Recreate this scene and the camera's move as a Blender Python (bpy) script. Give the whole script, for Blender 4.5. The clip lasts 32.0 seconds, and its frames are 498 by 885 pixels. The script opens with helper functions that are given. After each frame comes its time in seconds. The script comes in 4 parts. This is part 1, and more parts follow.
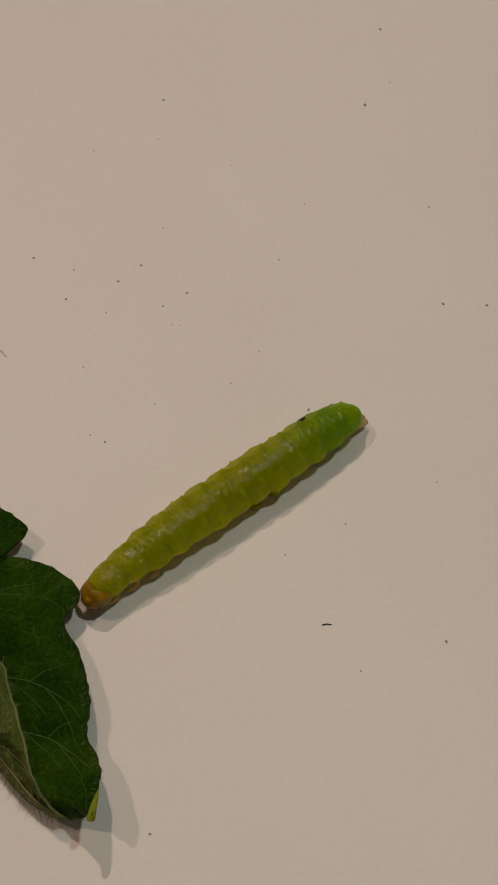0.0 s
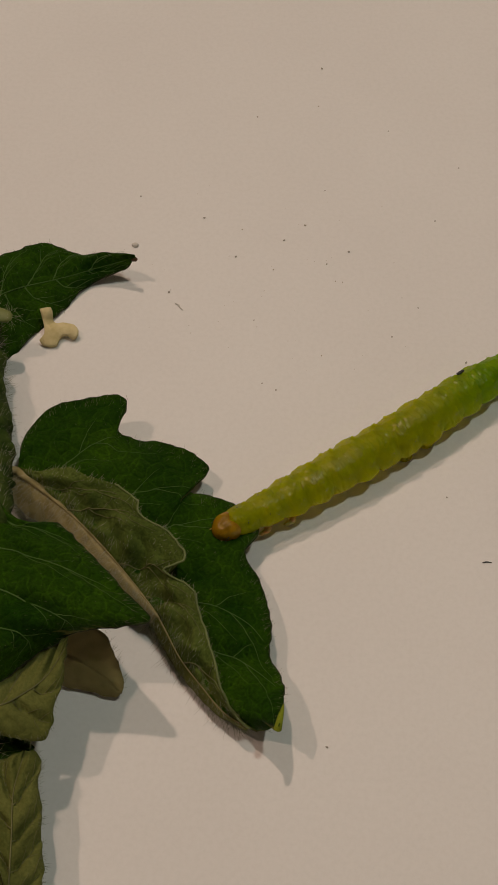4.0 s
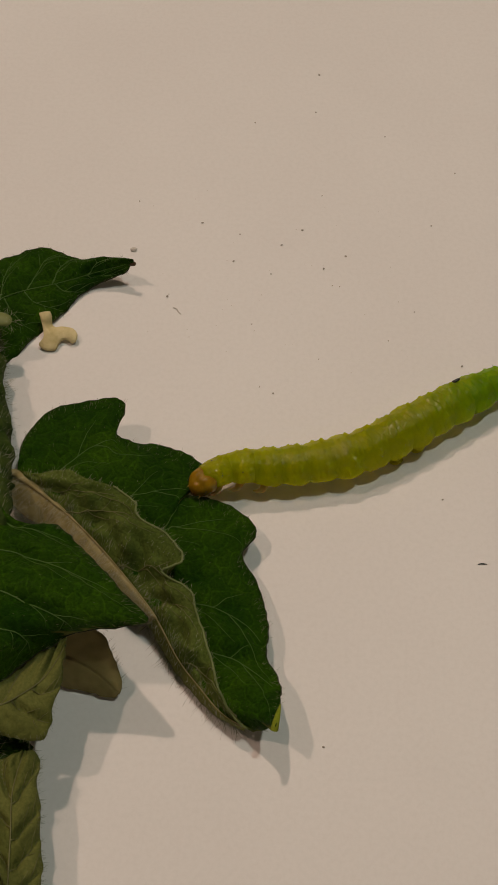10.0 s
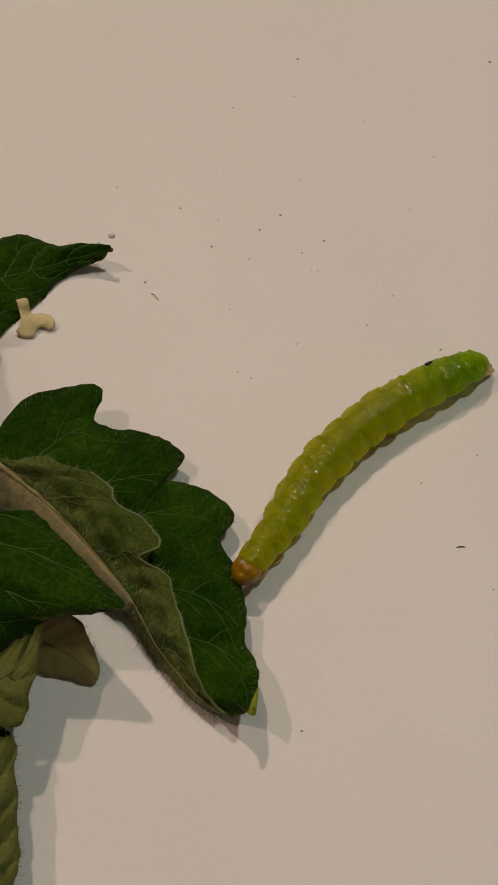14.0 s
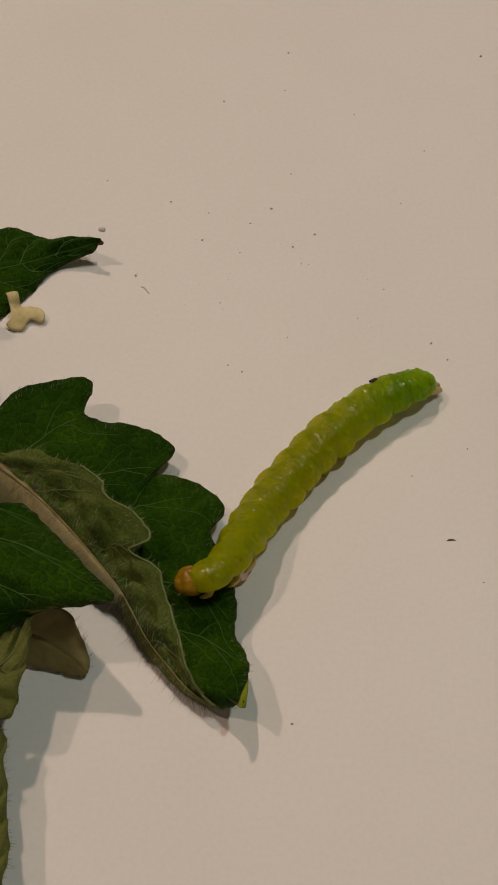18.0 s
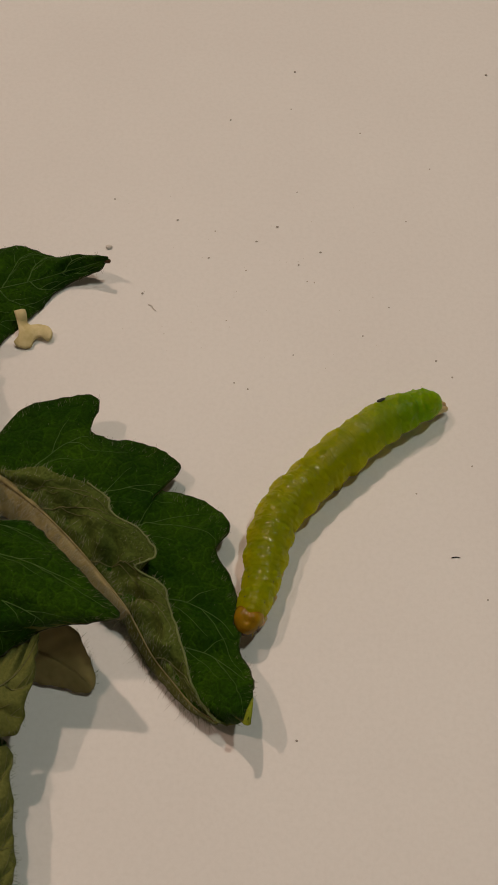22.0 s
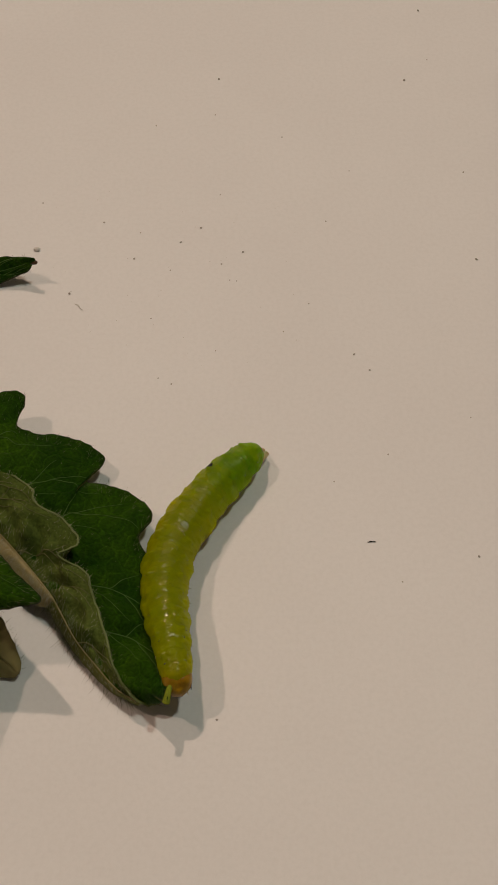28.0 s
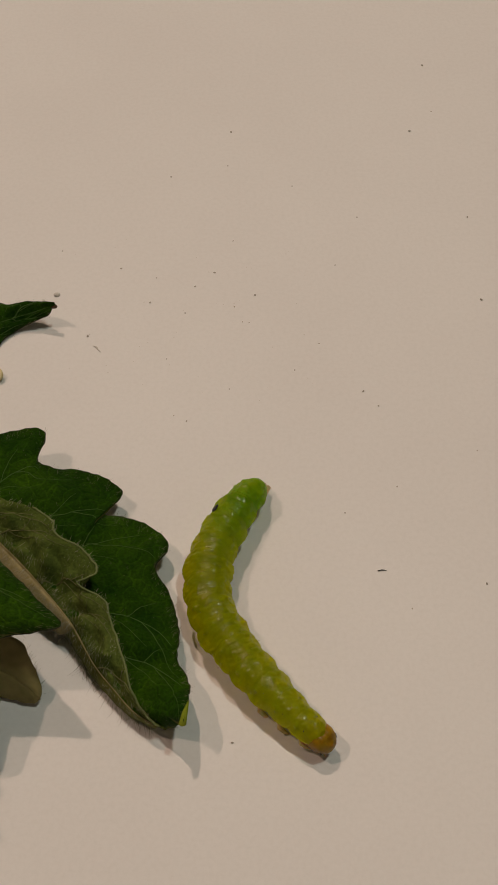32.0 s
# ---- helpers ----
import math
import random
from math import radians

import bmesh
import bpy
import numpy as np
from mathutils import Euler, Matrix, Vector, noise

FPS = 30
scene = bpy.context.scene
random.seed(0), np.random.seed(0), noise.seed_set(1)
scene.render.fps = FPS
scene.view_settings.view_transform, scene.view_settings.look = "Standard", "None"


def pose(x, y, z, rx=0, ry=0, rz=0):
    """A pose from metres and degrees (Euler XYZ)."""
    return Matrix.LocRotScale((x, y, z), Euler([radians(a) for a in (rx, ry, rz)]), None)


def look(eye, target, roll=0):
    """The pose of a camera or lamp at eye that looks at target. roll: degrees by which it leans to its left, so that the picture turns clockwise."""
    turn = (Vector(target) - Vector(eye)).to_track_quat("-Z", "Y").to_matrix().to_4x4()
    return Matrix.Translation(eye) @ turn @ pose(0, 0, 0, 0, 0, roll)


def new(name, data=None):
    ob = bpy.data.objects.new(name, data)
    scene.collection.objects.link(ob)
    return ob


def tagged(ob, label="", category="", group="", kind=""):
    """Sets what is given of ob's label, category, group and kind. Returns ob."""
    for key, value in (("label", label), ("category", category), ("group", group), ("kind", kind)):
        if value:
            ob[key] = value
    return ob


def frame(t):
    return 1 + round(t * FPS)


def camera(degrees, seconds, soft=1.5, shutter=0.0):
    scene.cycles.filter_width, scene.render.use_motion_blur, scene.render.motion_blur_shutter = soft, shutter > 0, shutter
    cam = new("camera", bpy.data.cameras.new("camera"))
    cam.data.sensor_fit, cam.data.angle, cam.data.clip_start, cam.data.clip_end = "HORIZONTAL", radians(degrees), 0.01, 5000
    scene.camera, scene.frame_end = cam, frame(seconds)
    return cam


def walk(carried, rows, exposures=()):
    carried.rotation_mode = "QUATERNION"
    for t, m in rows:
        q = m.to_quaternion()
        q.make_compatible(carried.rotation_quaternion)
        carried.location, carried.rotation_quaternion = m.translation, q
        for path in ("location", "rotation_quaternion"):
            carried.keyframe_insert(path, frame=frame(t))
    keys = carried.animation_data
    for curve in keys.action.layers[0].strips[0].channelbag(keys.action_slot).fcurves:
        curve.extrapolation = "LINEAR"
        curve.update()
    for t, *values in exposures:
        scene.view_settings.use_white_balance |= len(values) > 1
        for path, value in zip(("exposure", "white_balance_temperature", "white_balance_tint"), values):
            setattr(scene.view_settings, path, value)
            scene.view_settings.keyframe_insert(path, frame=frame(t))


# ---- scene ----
# Millimetres are used for small things: MM turns them into metres.
MM = 0.001
cam = camera(21.93, 32.0, soft=1.5)
PATH = [
    (0, pose(0.00561, -0.05780, 0.08124, 32.183, -3.627, -1.983)),
    (0.5, pose(0.00491, -0.06060, 0.08591, 31.807, -2.674, -1.200)),
    (1, pose(0.00218, -0.06174, 0.08619, 31.642, -2.611, -0.813)),
    (1.5, pose(0.00032, -0.06208, 0.08545, 31.083, -1.412, 0.047)),
    (2, pose(-0.00028, -0.06191, 0.08536, 30.982, -1.583, 0.105)),
    (2.5, pose(-0.00053, -0.06245, 0.08539, 30.980, -1.756, 0.119)),
    (3, pose(-0.00065, -0.06238, 0.08567, 30.884, -1.481, 0.272)),
    (3.5, pose(-0.00113, -0.06252, 0.08565, 30.840, -1.278, 0.512)),
    (5.5, pose(-0.00158, -0.06279, 0.08574, 30.377, -0.726, 0.842)),
    (6, pose(-0.00192, -0.06273, 0.08538, 30.373, -1.111, 0.684)),
    (6.5, pose(-0.00191, -0.06281, 0.08544, 30.307, -1.291, 0.528)),
    (7, pose(-0.00140, -0.06326, 0.08559, 30.359, -0.697, 0.763)),
    (7.5, pose(-0.00164, -0.06331, 0.08569, 30.410, -0.735, 0.750)),
    (8, pose(-0.00178, -0.06286, 0.08596, 30.412, -0.762, 0.783)),
    (8.5, pose(-0.00222, -0.06272, 0.08611, 30.672, -0.808, 0.871)),
    (9, pose(-0.00191, -0.06293, 0.08600, 30.834, -0.550, 1.053)),
    (9.5, pose(-0.00157, -0.06301, 0.08615, 30.915, -0.713, 0.889)),
    (10, pose(-0.00116, -0.06324, 0.08627, 30.973, -1.112, 0.661)),
    (10.5, pose(-0.00127, -0.06296, 0.08653, 30.756, -0.757, 0.793)),
    (11, pose(-0.00152, -0.06309, 0.08615, 30.982, -0.927, 0.669)),
    (11.5, pose(-0.00080, -0.06298, 0.08638, 30.899, -0.706, 0.629)),
    (12, pose(-0.00000, -0.06330, 0.08603, 30.775, -0.891, 0.436)),
    (12.5, pose(0.00027, -0.06352, 0.08592, 30.736, -0.924, 0.215)),
    (13, pose(0.00018, -0.06366, 0.08583, 30.694, -1.037, 0.160)),
    (13.5, pose(0.00029, -0.06345, 0.08599, 30.528, -0.832, 0.297)),
    (14, pose(0.00029, -0.06356, 0.08588, 30.602, -0.977, 0.145)),
    (14.5, pose(0.00058, -0.06369, 0.08590, 30.501, -0.932, 0.149)),
    (16.5, pose(0.00049, -0.06375, 0.08582, 30.564, -1.070, 0.042)),
    (17, pose(0.00063, -0.06398, 0.08585, 30.497, -1.114, -0.034)),
    (17.5, pose(0.00053, -0.06412, 0.08565, 30.588, -1.100, -0.021)),
    (18, pose(0.00040, -0.06386, 0.08559, 30.539, -1.301, -0.023)),
    (18.5, pose(0.00033, -0.06385, 0.08543, 30.561, -1.398, -0.069)),
    (19, pose(0.00035, -0.06384, 0.08584, 30.504, -1.170, 0.096)),
    (19.5, pose(0.00030, -0.06348, 0.08576, 30.444, -1.048, 0.243)),
    (20, pose(0.00015, -0.06359, 0.08586, 30.572, -1.089, 0.269)),
    (20.5, pose(-0.00002, -0.06352, 0.08599, 30.503, -1.181, 0.231)),
    (21, pose(0.00014, -0.06361, 0.08597, 30.676, -1.105, 0.204)),
    (21.5, pose(0.00021, -0.06352, 0.08613, 30.811, -1.115, 0.219)),
    (22, pose(0.00056, -0.06370, 0.08638, 30.999, -1.042, 0.230)),
    (22.5, pose(0.00032, -0.06360, 0.08641, 30.982, -1.210, 0.154)),
    (23, pose(0.00030, -0.06369, 0.08644, 31.185, -1.185, 0.208)),
    (23.5, pose(0.00024, -0.06374, 0.08644, 31.427, -1.236, 0.174)),
    (24, pose(0.00018, -0.06377, 0.08594, 31.658, -1.474, 0.094)),
    (24.5, pose(0.00065, -0.06367, 0.08630, 31.364, -1.224, 0.064)),
    (26.5, pose(0.00106, -0.06430, 0.08625, 31.608, -1.382, -0.144)),
    (27, pose(0.00194, -0.06532, 0.08668, 31.851, -1.511, -0.493)),
    (27.5, pose(0.00194, -0.06521, 0.08684, 31.883, -1.558, -0.651)),
    (28, pose(0.00432, -0.06711, 0.08809, 31.814, -1.672, -1.277)),
    (28.5, pose(0.00509, -0.06782, 0.08941, 32.981, -1.147, -1.110)),
    (29, pose(0.00417, -0.06819, 0.08916, 34.075, -1.010, -1.019)),
    (29.5, pose(0.00345, -0.06850, 0.08913, 34.264, -0.970, -0.939)),
    (30, pose(0.00312, -0.06898, 0.08959, 34.217, -0.670, -0.669)),
    (30.5, pose(0.00381, -0.06991, 0.08980, 34.299, -0.655, -0.810)),
    (31, pose(0.00432, -0.07048, 0.08969, 34.677, -0.524, -0.985)),
    (31.5, pose(0.00431, -0.07010, 0.08978, 34.686, -0.664, -1.015)),
    (32, pose(0.00479, -0.07103, 0.08958, 34.676, -0.629, -1.229)),
]
walk(cam, PATH, exposures=[(0.0, -0.095), (1.5, -0.1), (3.5, -0.09), (5.5, 0.03), (32.0, 0.03)])

# ---- world and lamps ----
world = bpy.data.worlds.new("world")
scene.world = world
world.use_nodes = True
world.node_tree.nodes["Background"].inputs["Color"].default_value = (1.0, 0.9, 0.8, 1)
world.node_tree.nodes["Background"].inputs["Strength"].default_value = 0.02
CEILING = 1.62
# direction (x, y over one metre of height), watts, colour, radius
LAMPS = [
    ((0.30, 0.12), 5.8, (0.97, 1.0, 0.87), 0.04),
    ((-0.20, 0.57), 10.2, (1.0, 0.722, 0.565), 0.03),
    ((-0.60, 0.12), 6.8, (1.0, 0.702, 0.545), 0.03),
]


# ---- materials ----
def material(name, colour, rough=0.5, **settings):
    """A principled material with its nodes: (material, nodes, links, shader)."""
    m = bpy.data.materials.new(name)
    m.use_nodes = True
    nodes, links = m.node_tree.nodes, m.node_tree.links
    shader = nodes["Principled BSDF"]
    shader.inputs["Base Color"].default_value = (*colour, 1)
    shader.inputs["Roughness"].default_value = rough
    for key, value in settings.items():
        shader.inputs[key.replace("_", " ")].default_value = value
    return m, nodes, links, shader


def noise_node(nodes, links, scale, detail=4.0, rough=0.6):
    """Noise in object space, scale per metre."""
    coords = nodes.new("ShaderNodeTexCoord")
    tex = nodes.new("ShaderNodeTexNoise")
    tex.inputs["Scale"].default_value = scale
    tex.inputs["Detail"].default_value = detail
    tex.inputs["Roughness"].default_value = rough
    links.new(coords.outputs["Object"], tex.inputs["Vector"])
    return tex


def ramp(nodes, links, fac, *stops):
    node = nodes.new("ShaderNodeValToRGB")
    while len(node.color_ramp.elements) < len(stops):
        node.color_ramp.elements.new(0.5)
    for element, (at, colour) in zip(node.color_ramp.elements, stops):
        element.position, element.color = at, (*colour, 1)
    links.new(fac, node.inputs["Fac"])
    return node.outputs["Color"]


def bump(nodes, links, shader, height, strength, distance):
    node = nodes.new("ShaderNodeBump")
    node.inputs["Strength"].default_value = strength
    node.inputs["Distance"].default_value = distance
    links.new(height, node.inputs["Height"])
    links.new(node.outputs["Normal"], shader.inputs["Normal"])
    return node


def blend(nodes, links, kind, fac, a, b):
    node = nodes.new("ShaderNodeMix")
    node.data_type, node.blend_type = "RGBA", kind
    if isinstance(fac, (int, float)):
        node.inputs[0].default_value = fac
    else:
        links.new(fac, node.inputs[0])
    for value, slot in ((a, 6), (b, 7)):
        if isinstance(value, tuple):
            node.inputs[slot].default_value = (*value, 1)
        else:
            links.new(value, node.inputs[slot])
    return node.outputs[2]


def simple(name, a, b, scale, rough=0.5, relief=0.0, distance=0.0001, **settings):
    m, nodes, links, shader = material(name, a, rough, **settings)
    tex = noise_node(nodes, links, scale)
    links.new(ramp(nodes, links, tex.outputs["Fac"], (0.35, a), (0.68, b)), shader.inputs["Base Color"])
    if relief:
        bump(nodes, links, shader, tex.outputs["Fac"], relief, distance)
    return m


def laminate_material():
    m, nodes, links, shader = material("white_laminate", (0.8, 0.78, 0.76), 0.55, Specular_IOR_Level=0.3)
    wide = noise_node(nodes, links, 35.0, 3.0)
    fine = noise_node(nodes, links, 2600.0, 3.0)
    base = ramp(nodes, links, wide.outputs["Fac"], (0.3, (0.765, 0.75, 0.735)), (0.7, (0.80, 0.79, 0.775)))
    grain = ramp(nodes, links, fine.outputs["Fac"], (0.3, (0.90, 0.90, 0.89)), (0.6, (1.0, 1.0, 1.0)))
    links.new(blend(nodes, links, "MULTIPLY", 0.35, base, grain), shader.inputs["Base Color"])
    bump(nodes, links, shader, fine.outputs["Fac"], 0.10, 0.00005)
    return m


def leaf_material(name, dark, light, rough, relief, distance, net, mottle=0.85):
    """Leaf skin: patches, fine grain, and a net of small veins that lies in furrows."""
    m, nodes, links, shader = material(name, dark, rough)
    shader.inputs["Specular IOR Level"].default_value = 0.06
    wide = noise_node(nodes, links, 210.0, 4.0)
    fine = noise_node(nodes, links, 5200.0, 4.0, 0.7)
    base = ramp(nodes, links, wide.outputs["Fac"], (0.35, dark), (0.7, light))
    grain = ramp(nodes, links, fine.outputs["Fac"], (0.32, (0.5, 0.53, 0.45)), (0.68, (1.4, 1.36, 1.4)))
    coords = nodes.new("ShaderNodeTexCoord")
    warp = noise_node(nodes, links, 300.0, 2.0)
    moved = nodes.new("ShaderNodeMix")
    moved.data_type = "VECTOR"
    moved.inputs[0].default_value = 0.0016
    links.new(coords.outputs["Object"], moved.inputs[4])
    links.new(warp.outputs["Color"], moved.inputs[5])
    cells = nodes.new("ShaderNodeTexVoronoi")
    cells.feature = "DISTANCE_TO_EDGE"
    cells.inputs["Scale"].default_value = 820.0
    links.new(moved.outputs[1], cells.inputs["Vector"])
    furrow = ramp(nodes, links, cells.outputs["Distance"], (0.0, (0.0, 0.0, 0.0)), (0.22, (1.0, 1.0, 1.0)))
    line = ramp(nodes, links, cells.outputs["Distance"], (0.0, net), (0.07, (1.0, 1.0, 1.0)))
    colour = blend(nodes, links, "MULTIPLY", mottle, base, grain)
    links.new(blend(nodes, links, "MULTIPLY", 1.0, colour, line), shader.inputs["Base Color"])
    puffs = nodes.new("ShaderNodeTexVoronoi")
    puffs.feature = "SMOOTH_F1"
    puffs.inputs["Scale"].default_value = 300.0
    links.new(moved.outputs[1], puffs.inputs["Vector"])
    broad = bump(nodes, links, shader, puffs.outputs["Distance"], 0.8, -0.0006)
    first = bump(nodes, links, shader, furrow, relief * 0.6, distance)
    links.new(broad.outputs["Normal"], first.inputs["Normal"])
    second = bump(nodes, links, shader, fine.outputs["Fac"], relief, distance)
    links.new(first.outputs["Normal"], second.inputs["Normal"])
    return m


def skin_material(name, top, side):
    """Wet, translucent caterpillar skin: paler flank, belly with shade painted in, blotches, fine granules that break
    the gloss.
    """
    m, nodes, links, shader = material(name, top, 0.5)
    shader.inputs["Subsurface Weight"].default_value = 0.7
    shader.inputs["Subsurface Radius"].default_value = (1.0, 0.85, 0.08)
    shader.inputs["Subsurface Scale"].default_value = 0.0014
    shader.inputs["Specular IOR Level"].default_value = 0.03
    coords = nodes.new("ShaderNodeTexCoord")
    split = nodes.new("ShaderNodeSeparateXYZ")
    links.new(coords.outputs["Object"], split.inputs["Vector"])
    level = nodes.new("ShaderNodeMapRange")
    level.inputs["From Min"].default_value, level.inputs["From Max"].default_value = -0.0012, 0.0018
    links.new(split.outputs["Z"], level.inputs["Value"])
    # brownish belly, darkened further for the shade below the flank
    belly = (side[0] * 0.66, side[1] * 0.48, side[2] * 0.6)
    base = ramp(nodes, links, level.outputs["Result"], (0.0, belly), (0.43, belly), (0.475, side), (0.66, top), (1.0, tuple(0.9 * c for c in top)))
    blotch = noise_node(nodes, links, 800.0, 4.0, 0.7)
    tone = ramp(nodes, links, blotch.outputs["Fac"], (0.32, (0.50, 0.62, 0.5)), (0.66, (1.3, 1.2, 1.2)))
    info = nodes.new("ShaderNodeObjectInfo")
    vary = ramp(nodes, links, info.outputs["Random"], (0.0, (0.95, 0.98, 0.9)), (1.0, (1.04, 1.02, 1.1)))
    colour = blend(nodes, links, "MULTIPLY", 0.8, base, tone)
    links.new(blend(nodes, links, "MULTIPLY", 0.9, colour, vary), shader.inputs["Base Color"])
    wrinkle = noise_node(nodes, links, 1500.0, 4.0, 0.6)
    bump(nodes, links, shader, wrinkle.outputs["Fac"], 0.7, 0.00022)
    # the wet film, with its own finer ripple
    shader.inputs["Coat Weight"].default_value = 0.85
    shader.inputs["Coat IOR"].default_value = 1.5
    shader.inputs["Coat Roughness"].default_value = 0.115
    ripple = noise_node(nodes, links, 2700.0, 2.0, 0.5)
    film = nodes.new("ShaderNodeBump")
    film.inputs["Strength"].default_value = 1.0
    film.inputs["Distance"].default_value = 0.00006
    links.new(ripple.outputs["Fac"], film.inputs["Height"])
    links.new(film.outputs["Normal"], shader.inputs["Coat Normal"])
    # some light passes through the body
    glow = nodes.new("ShaderNodeBsdfTranslucent")
    glow.inputs["Color"].default_value = (min(1, top[0] * 2.0), min(1, top[1] * 2.0), top[2], 1)
    mix = nodes.new("ShaderNodeMixShader")
    mix.inputs["Fac"].default_value = 0.46
    links.new(shader.outputs["BSDF"], mix.inputs[1])
    links.new(glow.outputs["BSDF"], mix.inputs[2])
    clear = nodes.new("ShaderNodeBsdfTransparent")
    clear.inputs["Color"].default_value = (1.0, 0.82, 0.05, 1)
    jelly = nodes.new("ShaderNodeMixShader")
    jelly.inputs["Fac"].default_value = 0.24
    links.new(mix.outputs["Shader"], jelly.inputs[1])
    links.new(clear.outputs["BSDF"], jelly.inputs[2])
    links.new(jelly.outputs["Shader"], nodes["Material Output"].inputs["Surface"])
    return m


WHITE_TOP = laminate_material()
LEAF_TOP = leaf_material("leaf_upper", (0.010, 0.042, 0.0008), (0.034, 0.090, 0.0020), 0.55, 0.9, 0.00025, (1.5, 1.42, 1.5))
LEAF_UNDER = leaf_material("leaf_under", (0.094, 0.108, 0.024), (0.146, 0.160, 0.046), 0.75, 0.5, 0.00012, (1.08, 1.07, 1.08), 0.45)
LEAF_FOLD = leaf_material("leaf_under_folded", (0.044, 0.072, 0.011), (0.106, 0.140, 0.031), 0.75, 0.6, 0.00015, (1.12, 1.1, 1.12))
LEAF_YELLOW = leaf_material("leaf_yellowed", (0.20, 0.25, 0.02), (0.32, 0.34, 0.04), 0.6, 0.25, 0.0001, (1.06, 1.06, 1.06), 0.4)
LEAF_DRY = simple("leaf_brownish", (0.205, 0.175, 0.068), (0.29, 0.24, 0.10), 330.0, 0.8, 0.2, 0.0001, Specular_IOR_Level=0.1)
# tan of midrib and stalk, also of the strip that stands for shade
TAN = simple("tan_midrib_and_shade", (0.21, 0.172, 0.060), (0.34, 0.285, 0.13), 1100.0, 0.75, 0.4, 0.0001)
VEIN = simple("leaf_vein", (0.040, 0.105, 0.009), (0.075, 0.150, 0.022), 900.0, 0.7)
VEIN_UNDER = simple("leaf_vein_under", (0.090, 0.095, 0.024), (0.150, 0.150, 0.048), 900.0, 0.6)
STEM_GREEN = simple("stem_green", (0.014, 0.034, 0.003), (0.060, 0.090, 0.016), 950.0, 0.85, 0.9, 0.0004, Specular_IOR_Level=0.15)
HAIR = simple("plant_hair", (0.30, 0.29, 0.20), (0.42, 0.40, 0.30), 900.0, 0.5)
HAIR_DARK = simple("plant_hair_dark", (0.10, 0.115, 0.05), (0.20, 0.21, 0.11), 900.0, 0.5)
STUB = simple("cut_stub", (0.14, 0.165, 0.042), (0.24, 0.26, 0.085), 700.0, 0.6, 0.3, 0.0002)
EDGE = simple("leaf_edge", (0.014, 0.018, 0.003), (0.035, 0.036, 0.008), 800.0, 0.7)
RIM = simple("leaf_rim", (0.09, 0.125, 0.03), (0.16, 0.20, 0.06), 600.0, 0.6)
CREAM = simple("cream_petal", (0.54, 0.45, 0.20), (0.70, 0.60, 0.33), 900.0, 0.7, 0.6, 0.0003)
SKIN_TONES = ((0.380, 0.436, 0.0002), (0.370, 0.436, 0.0002), (0.354, 0.436, 0.0003), (0.314, 0.432, 0.0004), (0.242, 0.402, 0.0005), (0.172, 0.372, 0.0006))
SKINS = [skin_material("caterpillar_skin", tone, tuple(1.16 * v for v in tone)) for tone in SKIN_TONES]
HEAD_SKIN = simple("caterpillar_head", (0.17, 0.092, 0.003), (0.33, 0.19, 0.006), 900.0, 0.22, 0.3, 0.0001, Specular_IOR_Level=0.25, Subsurface_Weight=0.2, Subsurface_Scale=0.0005)
LEG_SKIN = simple("caterpillar_leg", (0.46, 0.36, 0.09), (0.62, 0.50, 0.16), 900.0, 0.3, Subsurface_Weight=0.5, Subsurface_Scale=0.0006)
MOUTH = simple("mouth_brown", (0.05, 0.022, 0.006), (0.10, 0.045, 0.01), 2000.0, 0.35)
DARK_DOT = simple("dark_dot", (0.012, 0.011, 0.008), (0.03, 0.026, 0.02), 2500.0, 0.5)
SPECK = simple("dark_speck", (0.33, 0.30, 0.26), (0.47, 0.44, 0.39), 3000.0, 0.8)
PALE_SPECK = simple("pale_speck", (0.56, 0.53, 0.48), (0.67, 0.64, 0.59), 3000.0, 0.6)
BRISTLE = simple("bristle", (0.20, 0.19, 0.10), (0.30, 0.28, 0.16), 900.0, 0.4)
WALL = simple("wall_paint", (0.42, 0.43, 0.41), (0.46, 0.47, 0.45), 3.0, 0.9)
FLOOR = simple("floor_wood", (0.16, 0.10, 0.06), (0.24, 0.15, 0.09), 6.0, 0.5)
LAMP_RIM = simple("lamp_rim", (0.7, 0.7, 0.7), (0.78, 0.78, 0.78), 20.0, 0.4)


# ---- builders ----
def link_mesh(name, bm, materials, parent=None, label="", smooth=True):
    mesh = bpy.data.meshes.new(name)
    bm.to_mesh(mesh)
    bm.free()
    for m in materials if isinstance(materials, (list, tuple)) else [materials]:
        mesh.materials.append(m)
    if smooth:
        mesh.shade_smooth()
    ob = new(name, mesh)
    ob.parent = parent
    return tagged(ob, label)


def part(name, bm, m, parent, label="", smooth=True):
    return link_mesh(name, bm, m, parent, label, smooth)


def box(x0, y0, z0, x1, y1, z1, bevel=0.0):
    bm = bmesh.new()
    bmesh.ops.create_cube(bm, size=1.0)
    for v in bm.verts:
        v.co = Vector((x0 + (v.co.x + 0.5) * (x1 - x0), y0 + (v.co.y + 0.5) * (y1 - y0), z0 + (v.co.z + 0.5) * (z1 - z0)))
    if bevel:
        bmesh.ops.bevel(bm, geom=bm.edges[:], offset=bevel, segments=3, affect="EDGES")
    return bm


